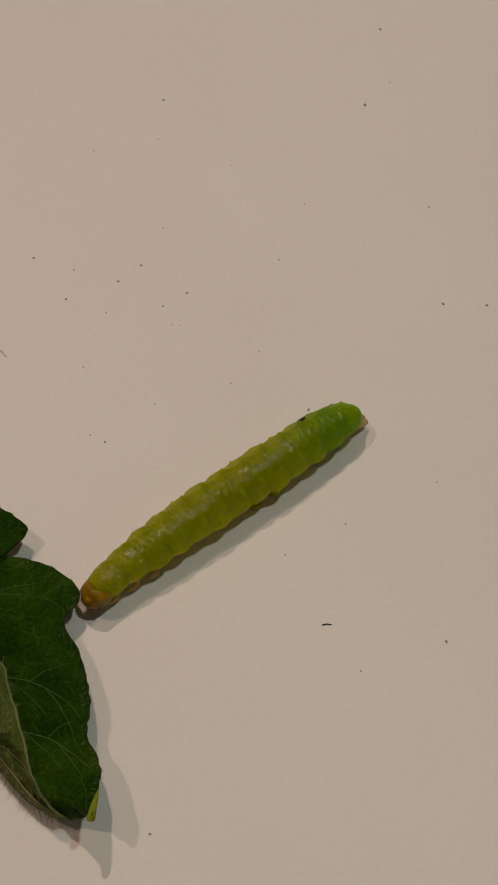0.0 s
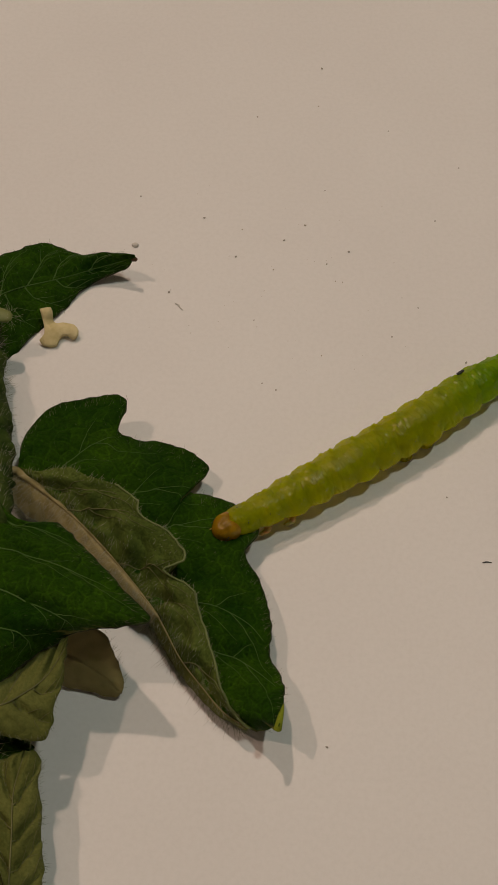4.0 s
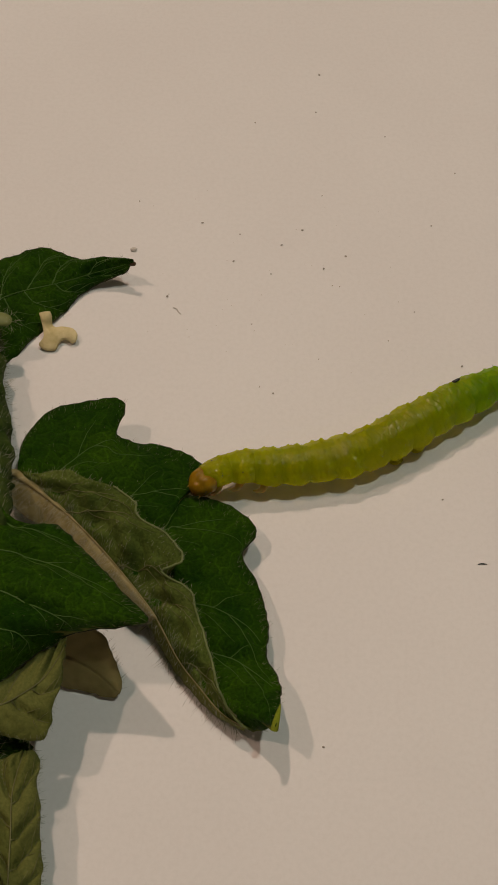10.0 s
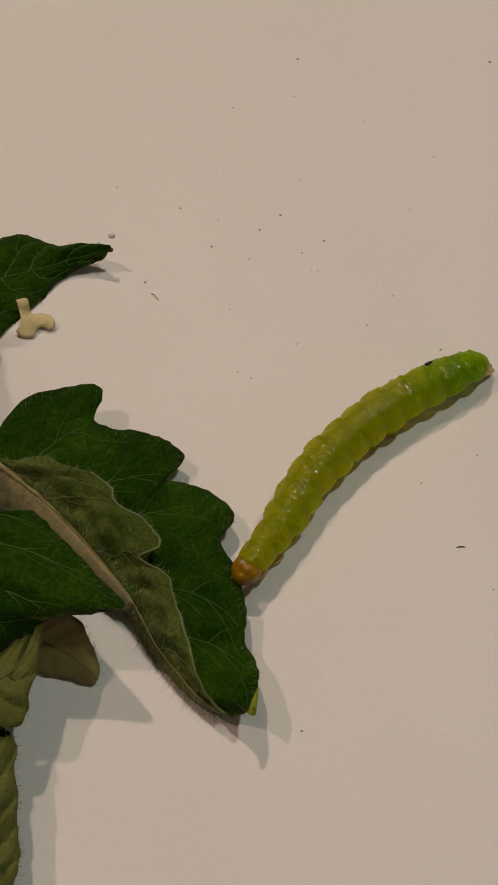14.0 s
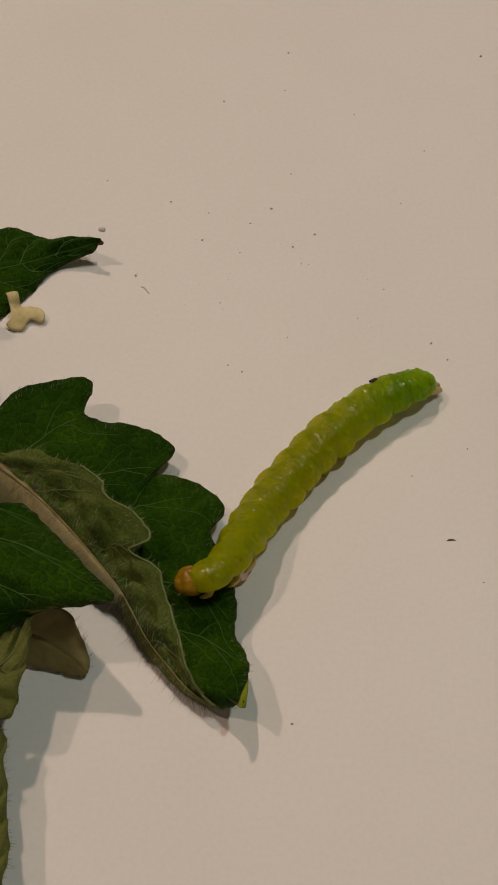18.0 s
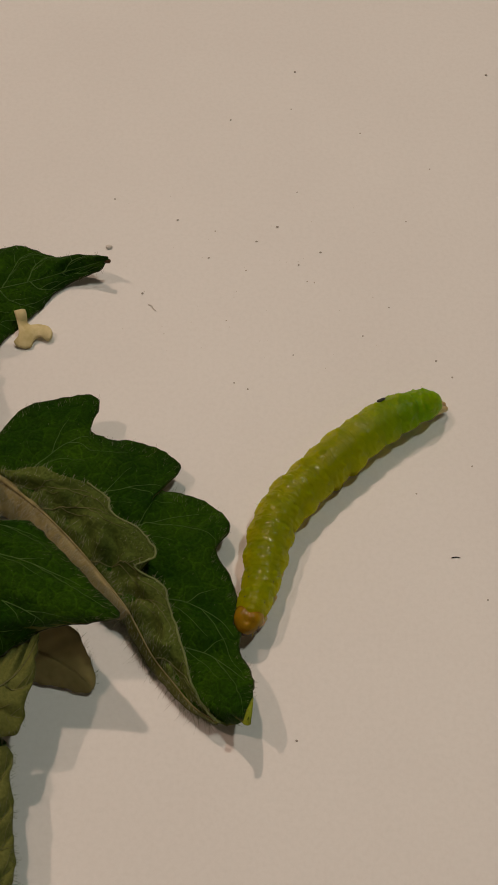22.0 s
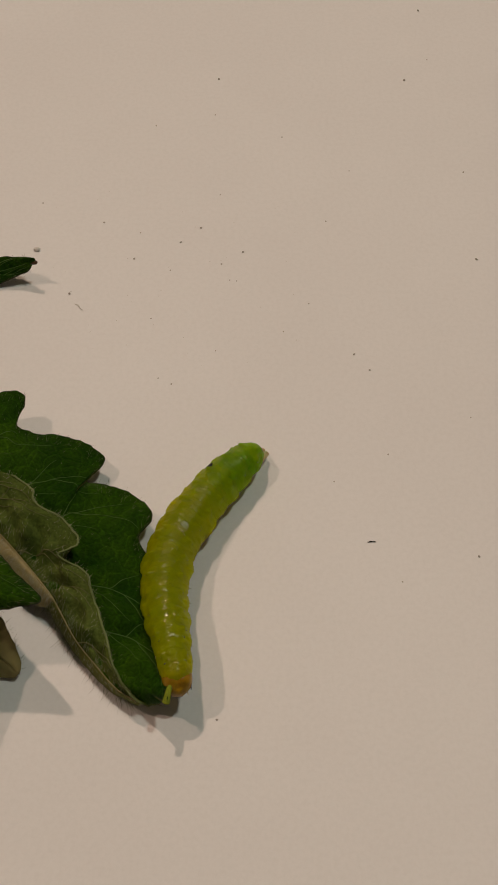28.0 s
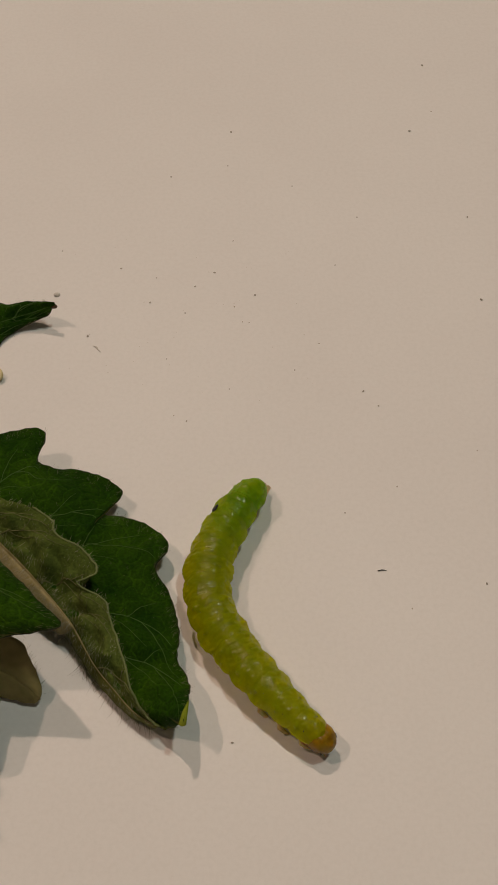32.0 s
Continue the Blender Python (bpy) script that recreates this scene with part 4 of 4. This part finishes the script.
def motions():
    thing, pieces, head = caterpillar()
    rows = [
        crawl(0, (0.8, -20.9, 1.65), (2.6, -18.8, 1.65), (6.4, -15.6, 1.65), (10.5, -12.4, 1.65), (14.7, -9.3, 1.65), (19, -6.1, 1.65), (21, -5.5, 1.65)),
        crawl(0.5, (0.3, -20.8, 1.65), (3.9, -17.1, 1.65), (9.4, -12.7, 1.65), (14.8, -8.9, 1.65), (18.7, -6.5, 1.65), (20.8, -5.7, 1.65)),
        crawl(1, (0.7, -20.2, 1.65), (3.9, -17.5, 1.65), (9.6, -12.5, 1.65), (15, -8.9, 1.65), (19, -6.1, 1.65), (21.2, -5.5, 1.65)),
        crawl(1.5, (-0.3, -19.6, 3.11), (4, -16.3, 1.65), (10.1, -12.3, 1.65), (15.6, -8.6, 1.65), (19.1, -6.4, 1.65), (21.3, -5.5, 1.65)),
        crawl(2, (-1.9, -20.5, 3.42), (2.4, -17.9, 1.65), (7.9, -14.1, 1.65), (14.7, -9.5, 1.65), (18.8, -6.7, 1.65), (21.1, -5.6, 1.65)),
        crawl(2.5, (-2.6, -20.5, 3.42), (1.2, -18.1, 1.65), (7.6, -13.6, 1.65), (13.8, -9.3, 1.65), (18.6, -6.6, 1.65), (20.9, -5.7, 1.65)),
        crawl(3, (-2.3, -22.3, 3.29), (1.8, -18.2, 1.65), (8.2, -13.9, 1.65), (14.3, -9.9, 1.65), (19.2, -6.4, 1.65), (21.9, -4.9, 1.65)),
        crawl(3.5, (-2.7, -23.1, 3.23), (0.8, -19.1, 1.65), (7.2, -14.4, 1.65), (13.4, -10.1, 1.65), (18.8, -6, 1.65), (21.3, -4.7, 1.65)),
        crawl(5.5, (-3.2, -13.9, 3.6), (-1.6, -15.7, 2.33), (2.8, -16.5, 2.12), (9.4, -13.8, 1.65), (14.3, -10.2, 1.65), (18.1, -7.5, 1.65), (20.9, -5.9, 1.65)),
        crawl(6, (-4.9, -13.1, 3.6), (-2.6, -13.4, 3.11), (0.7, -14.8, 2.12), (4.2, -15.3, 2.12), (8, -13.9, 1.65), (12, -11.1, 1.65), (16.1, -8.4, 1.65), (20.8, -5.7, 1.65)),
        crawl(6.5, (-5.1, -13.3, 3.42), (-1.7, -13.3, 2.33), (3, -14.2, 1.65), (7.8, -13.8, 1.65), (13.9, -9.8, 1.65), (17.5, -7.8, 1.65), (21, -6, 1.65)),
        crawl(7, (-6.6, -12.9, 3.42), (-2.2, -12.8, 2.33), (3.7, -13.4, 1.65), (9.7, -12.1, 1.65), (15.9, -8.1, 1.65), (18.1, -7.1, 1.65), (21.1, -5.9, 1.65)),
        crawl(7.5, (-7.1, -13.2, 3.42), (-3, -13, 2.33), (2.9, -13.7, 1.65), (8.9, -13, 1.65), (15.1, -9, 1.65), (17.9, -7.4, 1.65), (21.1, -5.8, 1.65)),
        crawl(8, (-7.7, -12.2, 3.6), (-5.6, -11.7, 3.36), (-3.1, -12.5, 2.26), (1.2, -13.5, 1.65), (5.5, -14, 1.65), (9.8, -12.4, 1.65), (14.3, -9.6, 1.65), (18.1, -7.4, 1.65), (21.1, -5.9, 1.65)),
        crawl(8.5, (-7.9, -12.9, 3.42), (-6.1, -12.1, 3.36), (-4.2, -12, 2.33), (0.6, -13.2, 1.65), (6.5, -14, 1.65), (12.6, -11.1, 1.65), (17, -8.2, 1.65), (21.2, -5.8, 1.65)),
        crawl(9, (-6.6, -8.4, 4.04), (-4.9, -10.5, 3.6), (-2.9, -12, 2.3), (0.5, -13.3, 1.65), (4.8, -13.7, 1.65), (9.2, -12.6, 1.65), (13.6, -9.9, 1.65), (17.4, -7.5, 1.65), (21, -5.7, 1.65)),
        crawl(9.5, (-4.5, -15.9, 2.33), (-1.9, -15.1, 1.65), (3.4, -15.1, 1.65), (9.4, -12.9, 1.65), (15.7, -9, 1.65), (18.3, -7.5, 1.65), (21.2, -6.1, 1.65)),
        crawl(10, (-4.3, -17.7, 3.23), (-1.9, -15.3, 2.3), (3.3, -14.5, 1.65), (8.6, -13.1, 1.65), (14, -9.8, 1.65), (18.1, -7.3, 1.65), (21.1, -5.7, 1.65)),
        crawl(10.5, (-6.8, -17.7, 3.48), (-3.6, -16.4, 3.11), (1.5, -15.5, 1.65), (6.7, -13.8, 1.65), (13.2, -10.2, 1.65), (18.2, -7.5, 1.65), (21.2, -6.1, 1.65)),
        crawl(11, (-6.1, -18.4, 3.42), (-3.5, -16.5, 3.11), (1.6, -15.4, 1.65), (7.9, -13.1, 1.65), (13.8, -9.7, 1.65), (18.3, -7.4, 1.65), (21.1, -6.1, 1.65)),
        crawl(11.5, (-0.7, -18.9, 2.12), (0.2, -15.8, 1.65), (4.4, -14, 1.65), (9.4, -12.4, 1.65), (14.3, -9.6, 1.65), (18.3, -7.2, 1.65), (20.9, -5.9, 1.65)),
        crawl(12, (1.3, -21.3, 1.65), (1.2, -17.5, 1.65), (3.2, -14.4, 1.65), (8.3, -13.2, 1.65), (13.9, -9.7, 1.65), (18.2, -7.1, 1.65), (21, -5.8, 1.65)),
        crawl(12.5, (1.2, -23.5, 1.65), (2.5, -19.2, 1.65), (4.5, -14.6, 1.65), (10.2, -10.9, 1.65), (15.6, -7.9, 1.65), (18.6, -6.3, 1.65), (20.7, -5.6, 1.65)),
        crawl(13, (2.6, -26, 1.65), (3.4, -22.4, 1.65), (4.6, -18.2, 1.65), (6.8, -14.3, 1.65), (10.2, -11.5, 1.65), (14.8, -8.9, 1.65), (18.9, -6.6, 1.65), (21, -5.8, 1.65)),
        crawl(13.5, (0.6, -25.3, 2.46), (3.1, -20.9, 1.65), (6.7, -15.7, 1.65), (12.1, -10.8, 1.65), (16.5, -7.9, 1.65), (18.8, -6.7, 1.65), (21.1, -5.8, 1.65)),
        crawl(14, (0.6, -25.9, 2.7), (3.75, -21.14, 1.65), (6.85, -15.94, 1.65), (11.75, -11.04, 1.65), (17.25, -7.54, 1.65), (18.8, -6.77, 1.65), (20.9, -6.17, 1.65)),
        crawl(14.5, (-1.5, -26.1, 4.04), (0.6, -24.6, 2.82), (3.6, -21.2, 1.65), (5.7, -16.7, 1.65), (10.5, -11.8, 1.65), (14.9, -8.8, 1.65), (17.1, -8, 1.65)),
        crawl(16.5, (1.3, -30, 3.77), (0.5, -26.5, 3.77), (2.3, -22.2, 2.46), (5.4, -17.4, 1.65), (10.2, -12.6, 1.65), (14.5, -9.5, 1.65), (17, -8.5, 1.65)),
        crawl(17, (-0.7, -31.2, 4.04), (0.4, -26.9, 3.77), (2.6, -21.6, 1.65), (6.2, -16.6, 1.65), (11, -12.3, 1.65), (14.8, -9.5, 1.65), (17.1, -8.5, 1.65)),
        crawl(17.5, (-2.2, -30.7, 4.3), (-0.5, -27.6, 3.95), (2.4, -21.6, 1.65), (6.5, -16.6, 1.65), (10.8, -12.4, 1.65), (14.7, -9.6, 1.65), (17, -8.7, 1.65)),
        crawl(18, (-3.3, -26.7, 4.3), (-0.8, -26.8, 4.12), (1.1, -24.8, 3.77), (3.6, -19.8, 1.65), (7.8, -14.5, 1.65), (12.1, -10.7, 1.65), (15.3, -9.1, 1.65), (17.3, -8.7, 1.65)),
        crawl(18.5, (-4.7, -25.3, 4.67), (-2.1, -25.7, 4.21), (0.2, -24.9, 3.95), (2.6, -21.3, 1.65), (6.2, -16.7, 1.65), (11, -11.8, 1.65), (15.4, -9, 1.65), (17.3, -8.7, 1.65)),
        crawl(19, (-4.8, -23, 4.67), (-2.8, -24.1, 4.21), (0.3, -24, 3.95), (2.9, -21.2, 1.65), (5.9, -17.4, 1.65), (9, -12.9, 1.65), (12.7, -10.1, 1.65), (15, -9, 1.65), (17.4, -8.9, 1.65)),
        crawl(19.5, (-4.2, -21, 5.12), (-2.5, -21.6, 4.85), (-0.5, -23.4, 4.12), (1.9, -22.6, 2.46), (5, -18.3, 1.65), (9.3, -13.2, 1.65), (14.2, -9.2, 1.65), (17.2, -8, 1.65)),
        crawl(20, (-7.2, -18.2, 4.48), (-4.7, -18.8, 4.3), (-2.2, -20.6, 4.12), (0.7, -20.7, 2.46), (4, -19.3, 1.65), (6.6, -15.9, 1.65), (10.3, -11.9, 1.65), (14.3, -9.2, 1.65), (17.2, -8.2, 1.65)),
        crawl(20.5, (-8.2, -20.1, 4.48), (-5, -20.7, 4.3), (-1.2, -21.4, 3.95), (3.3, -19, 1.65), (7, -14.9, 1.65), (11.4, -10.8, 1.65), (15.2, -9.1, 1.65), (17.7, -8.8, 1.65)),
        crawl(20.8, (-4.7, -16.2, 5.13), (-3, -18.4, 4.33), (-0.9, -20.2, 3.85), (1.5, -21, 2.73), (4.5, -19.2, 1.65), (8.4, -14.8, 1.65), (12.5, -10.7, 1.65), (16.6, -8.1, 1.65)),
        crawl(21, (0.2, -15.4, 6.73), (0.8, -18.2, 5.13), (2.4, -19.8, 3.21), (4.9, -18.8, 1.65), (8.6, -14.6, 1.65), (12.5, -10.4, 1.65), (15.2, -9, 1.65), (17.4, -8.6, 1.65)),
        crawl(21.2, (3.6, -19.8, 8.33), (3.2, -20.8, 6.33), (4.2, -20.1, 3.85), (6.6, -17.3, 2.57), (10.2, -12.7, 1.65), (13.9, -9.6, 1.65), (17, -8.1, 1.65)),
        crawl(21.3, (3.1, -24.5, 7.53), (2.9, -21.8, 5.93), (4, -19.1, 3.53), (6.2, -16.1, 2.41), (10.3, -11.9, 1.65), (13.9, -9.5, 1.65), (17.1, -8.3, 1.65)),
        crawl(21.5, (2.5, -27.2, 1.65), (3.1, -23.3, 1.65), (4.4, -18.9, 1.65), (7.8, -13.7, 1.65), (12, -9.9, 1.65), (15.3, -8.5, 1.65), (17.6, -8.3, 1.65)),
        crawl(22, (1.5, -28.8, 2.7), (2.7, -25.1, 1.65), (4, -19.5, 1.65), (7.7, -15, 1.65), (12.3, -10.9, 1.65), (15.4, -9.3, 1.65), (17.2, -8.8, 1.65)),
        crawl(22.5, (-1.3, -30, 4.12), (0.9, -27.5, 3.77), (3.4, -21.1, 1.65), (7.6, -15.5, 1.65), (11.8, -11.4, 1.65), (15.1, -9.4, 1.65), (17.2, -8.7, 1.65)),
        crawl(23, (-2, -30.5, 4.12), (-0.1, -27, 3.77), (2.3, -21.6, 1.65), (5.2, -17.5, 1.65), (8.3, -14, 1.65), (12.4, -10.6, 1.65), (15.1, -9, 1.65), (17.4, -8.4, 1.65)),
        crawl(23.5, (-0.8, -31.4, 4.12), (0.5, -27.3, 3.95), (3.2, -20.9, 1.65), (7.4, -15.5, 1.65), (12.3, -10.8, 1.65), (15.4, -9, 1.65), (17.3, -8.5, 1.65)),
        crawl(24, (-0.7, -31.8, 4.12), (0.6, -28, 3.95), (2.5, -22.6, 2.58), (5.6, -17.2, 1.65), (9.3, -12.6, 1.65), (11.4, -11, 1.65), (13.4, -10.3, 1.65)),
        crawl(24.5, (0.1, -33.2, 4.12), (-0, -29.4, 4.12), (1.7, -23.5, 2.82), (4.7, -18.1, 1.65), (9, -13.3, 1.65), (11.1, -11.4, 1.65), (13.2, -10.5, 1.65)),
        crawl(26.5, (-0.1, -33.2, 4.01), (1.6, -32, 3.85), (2, -29.9, 3.69), (1.8, -26.5, 3.53), (3.5, -21.4, 2.39), (6.6, -15.1, 1.65), (10.4, -11.8, 1.65), (13.1, -10.3, 1.65)),
        crawl(27, (3.5, -34.3, 3.85), (2.5, -31.3, 3.85), (2, -26, 3.53), (4.5, -19.9, 2.39), (8.3, -14.15, 1.65), (10.75, -12.35, 1.65), (13, -11, 1.65)),
        crawl(27.5, (3.8, -35.4, 3.85), (3, -32.3, 3.85), (2.4, -26.6, 3.53), (4.5, -19, 2.39), (8.3, -13.1, 1.65), (10.1, -11.8, 1.65), (12.1, -10.8, 1.65)),
        crawl(28, (2.7, -35.2, 3.34), (2.27, -32.15, 3.49), (1.55, -27.1, 2.45), (2.25, -22.7, 2.04), (4.88, -18.37, 1.65), (7.45, -15.45, 1.65), (8.95, -14.25, 1.65)),
        crawl(28.5, (-0.6, -36.8, 2.45), (-0.57, -33.4, 2.54), (0.15, -28.2, 2.45), (2.15, -22.5, 2.21), (5.78, -16.67, 1.65), (8.15, -14.85, 1.65), (9.55, -14.05, 1.65)),
        crawl(28.7, (0, -37.5, 2.12), (-1.18, -35, 2.45), (0.15, -30.2, 2.45), (2.35, -24.2, 2.21), (5.98, -18.07, 1.65), (8.55, -15.15, 1.65), (10.55, -14.15, 1.65)),
        crawl(29, (-1.05, -36.8, 2.12), (-0.98, -34, 2.29), (0.6, -27.6, 2.37), (3.05, -21.3, 2.12), (6.48, -15.97, 1.65), (8.25, -14.85, 1.65), (9.55, -14.25, 1.65)),
        crawl(29.3, (-2.7, -38.3, 2.21), (-2.25, -35.6, 2.45), (-0.3, -29.5, 2.45), (2.2, -22.8, 2.21), (6, -16.67, 1.65), (8.25, -14.75, 1.65), (10.15, -13.95, 1.65)),
        crawl(29.5, (-4.6, -35.6, 3.63), (-1.75, -34.1, 3.63), (0.5, -30.3, 2.54), (1.9, -25.1, 2.29), (4.4, -19.37, 1.65), (7.45, -15.25, 1.65), (9.65, -13.65, 1.65)),
        crawl(30, (3.8, -35.75, 3.63), (1.9, -32.62, 3.34), (1.3, -27.3, 2.29), (2.9, -21.8, 2.04), (6.23, -16.17, 1.65), (8.05, -14.85, 1.65), (9.25, -14.15, 1.65)),
        crawl(30.3, (3.8, -37, 3.63), (3.67, -34.4, 3.49), (1.95, -30.6, 2.45), (1.55, -26.7, 2.21), (3.52, -21.07, 1.65), (6.85, -15.55, 1.65), (9.25, -13.35, 1.65)),
        crawl(30.5, (5.5, -35.8, 3.34), (4.1, -32.8, 2.54), (2.5, -29.2, 2.37), (2.5, -23.9, 2.04), (5.1, -18.57, 1.65), (8.15, -14.95, 1.65), (9.95, -13.85, 1.65)),
        crawl(31, (8.35, -34.5, 1.79), (5.42, -32.5, 1.96), (2.6, -28.8, 2.12), (2.1, -25, 1.96), (4.63, -19.07, 1.65), (7.45, -15.35, 1.65), (8.85, -13.95, 1.65)),
        crawl(31.5, (10.7, -36.1, 1.79), (7.85, -33.45, 1.96), (4.1, -29, 1.96), (2.6, -25.5, 1.65), (4.7, -19.43, 1.65), (7.8, -14.8, 1.65), (9.8, -13.3, 1.65)),
        crawl(32, (12.8, -37, 1.65), (10.6, -35.1, 1.65), (7.4, -31.5, 1.65), (4.2, -26.8, 1.65), (3.6, -22.4, 1.65), (5.4, -17.8, 1.65), (7.5, -14.9, 1.65), (8.3, -14.2, 1.65)),
    ]
    paths = [[] for _ in range(SEGMENTS + 1)]
    times = [i * 0.25 for i in range(129)] + [20.8, 21.1, 21.2, 21.3, 21.4, 28.7, 29.3, 30.3]
    for t in sorted(times):
        k = max(i for i in range(len(rows)) if rows[i][0] <= t)
        n = min(k + 1, len(rows) - 1)
        span = rows[n][0] - rows[k][0]
        u = (t - rows[k][0]) / span if span else 0.0
        b, e = max(k - 1, 0), min(n + 1, len(rows) - 1)
        line = []
        for q in range(SEGMENTS + 2):
            p0, p1, p2, p3 = rows[b][1][q], rows[k][1][q], rows[n][1][q], rows[e][1][q]
            d1 = (p2 - p0) * (span / max(rows[n][0] - rows[b][0], 1e-6)) if 0 < k else p2 - p1
            d2 = (p3 - p1) * (span / max(rows[e][0] - rows[k][0], 1e-6)) if n < len(rows) - 1 else p2 - p1
            line.append(p1 * (2 * u ** 3 - 3 * u * u + 1) + d1 * (u ** 3 - 2 * u * u + u) + p2 * (3 * u * u - 2 * u ** 3) + d2 * (u ** 3 - u * u))
        line = curve_points(line, 57)
        for s in range(SEGMENTS + 1):
            # the head first, then the rings
            f = 3.2 if s == 0 else 5.5 + (s - 1) * 3.88
            i = int(f)
            p = line[i].lerp(line[min(i + 1, 56)], f - i)
            way = (line[max(i - 3, 0)] - line[min(i + 4, 56)]).normalized()
            side = Vector((0, 0, 1)).cross(way).normalized()
            turn = Matrix((way, side, way.cross(side))).transposed().to_4x4()
            paths[s].append((t, Matrix.Translation((p + Vector((0, 0, 0.06))) * MM) @ turn))
    walk(head, paths[0])
    for piece, path in zip(pieces, paths[1:]):
        walk(piece, path)


motions()
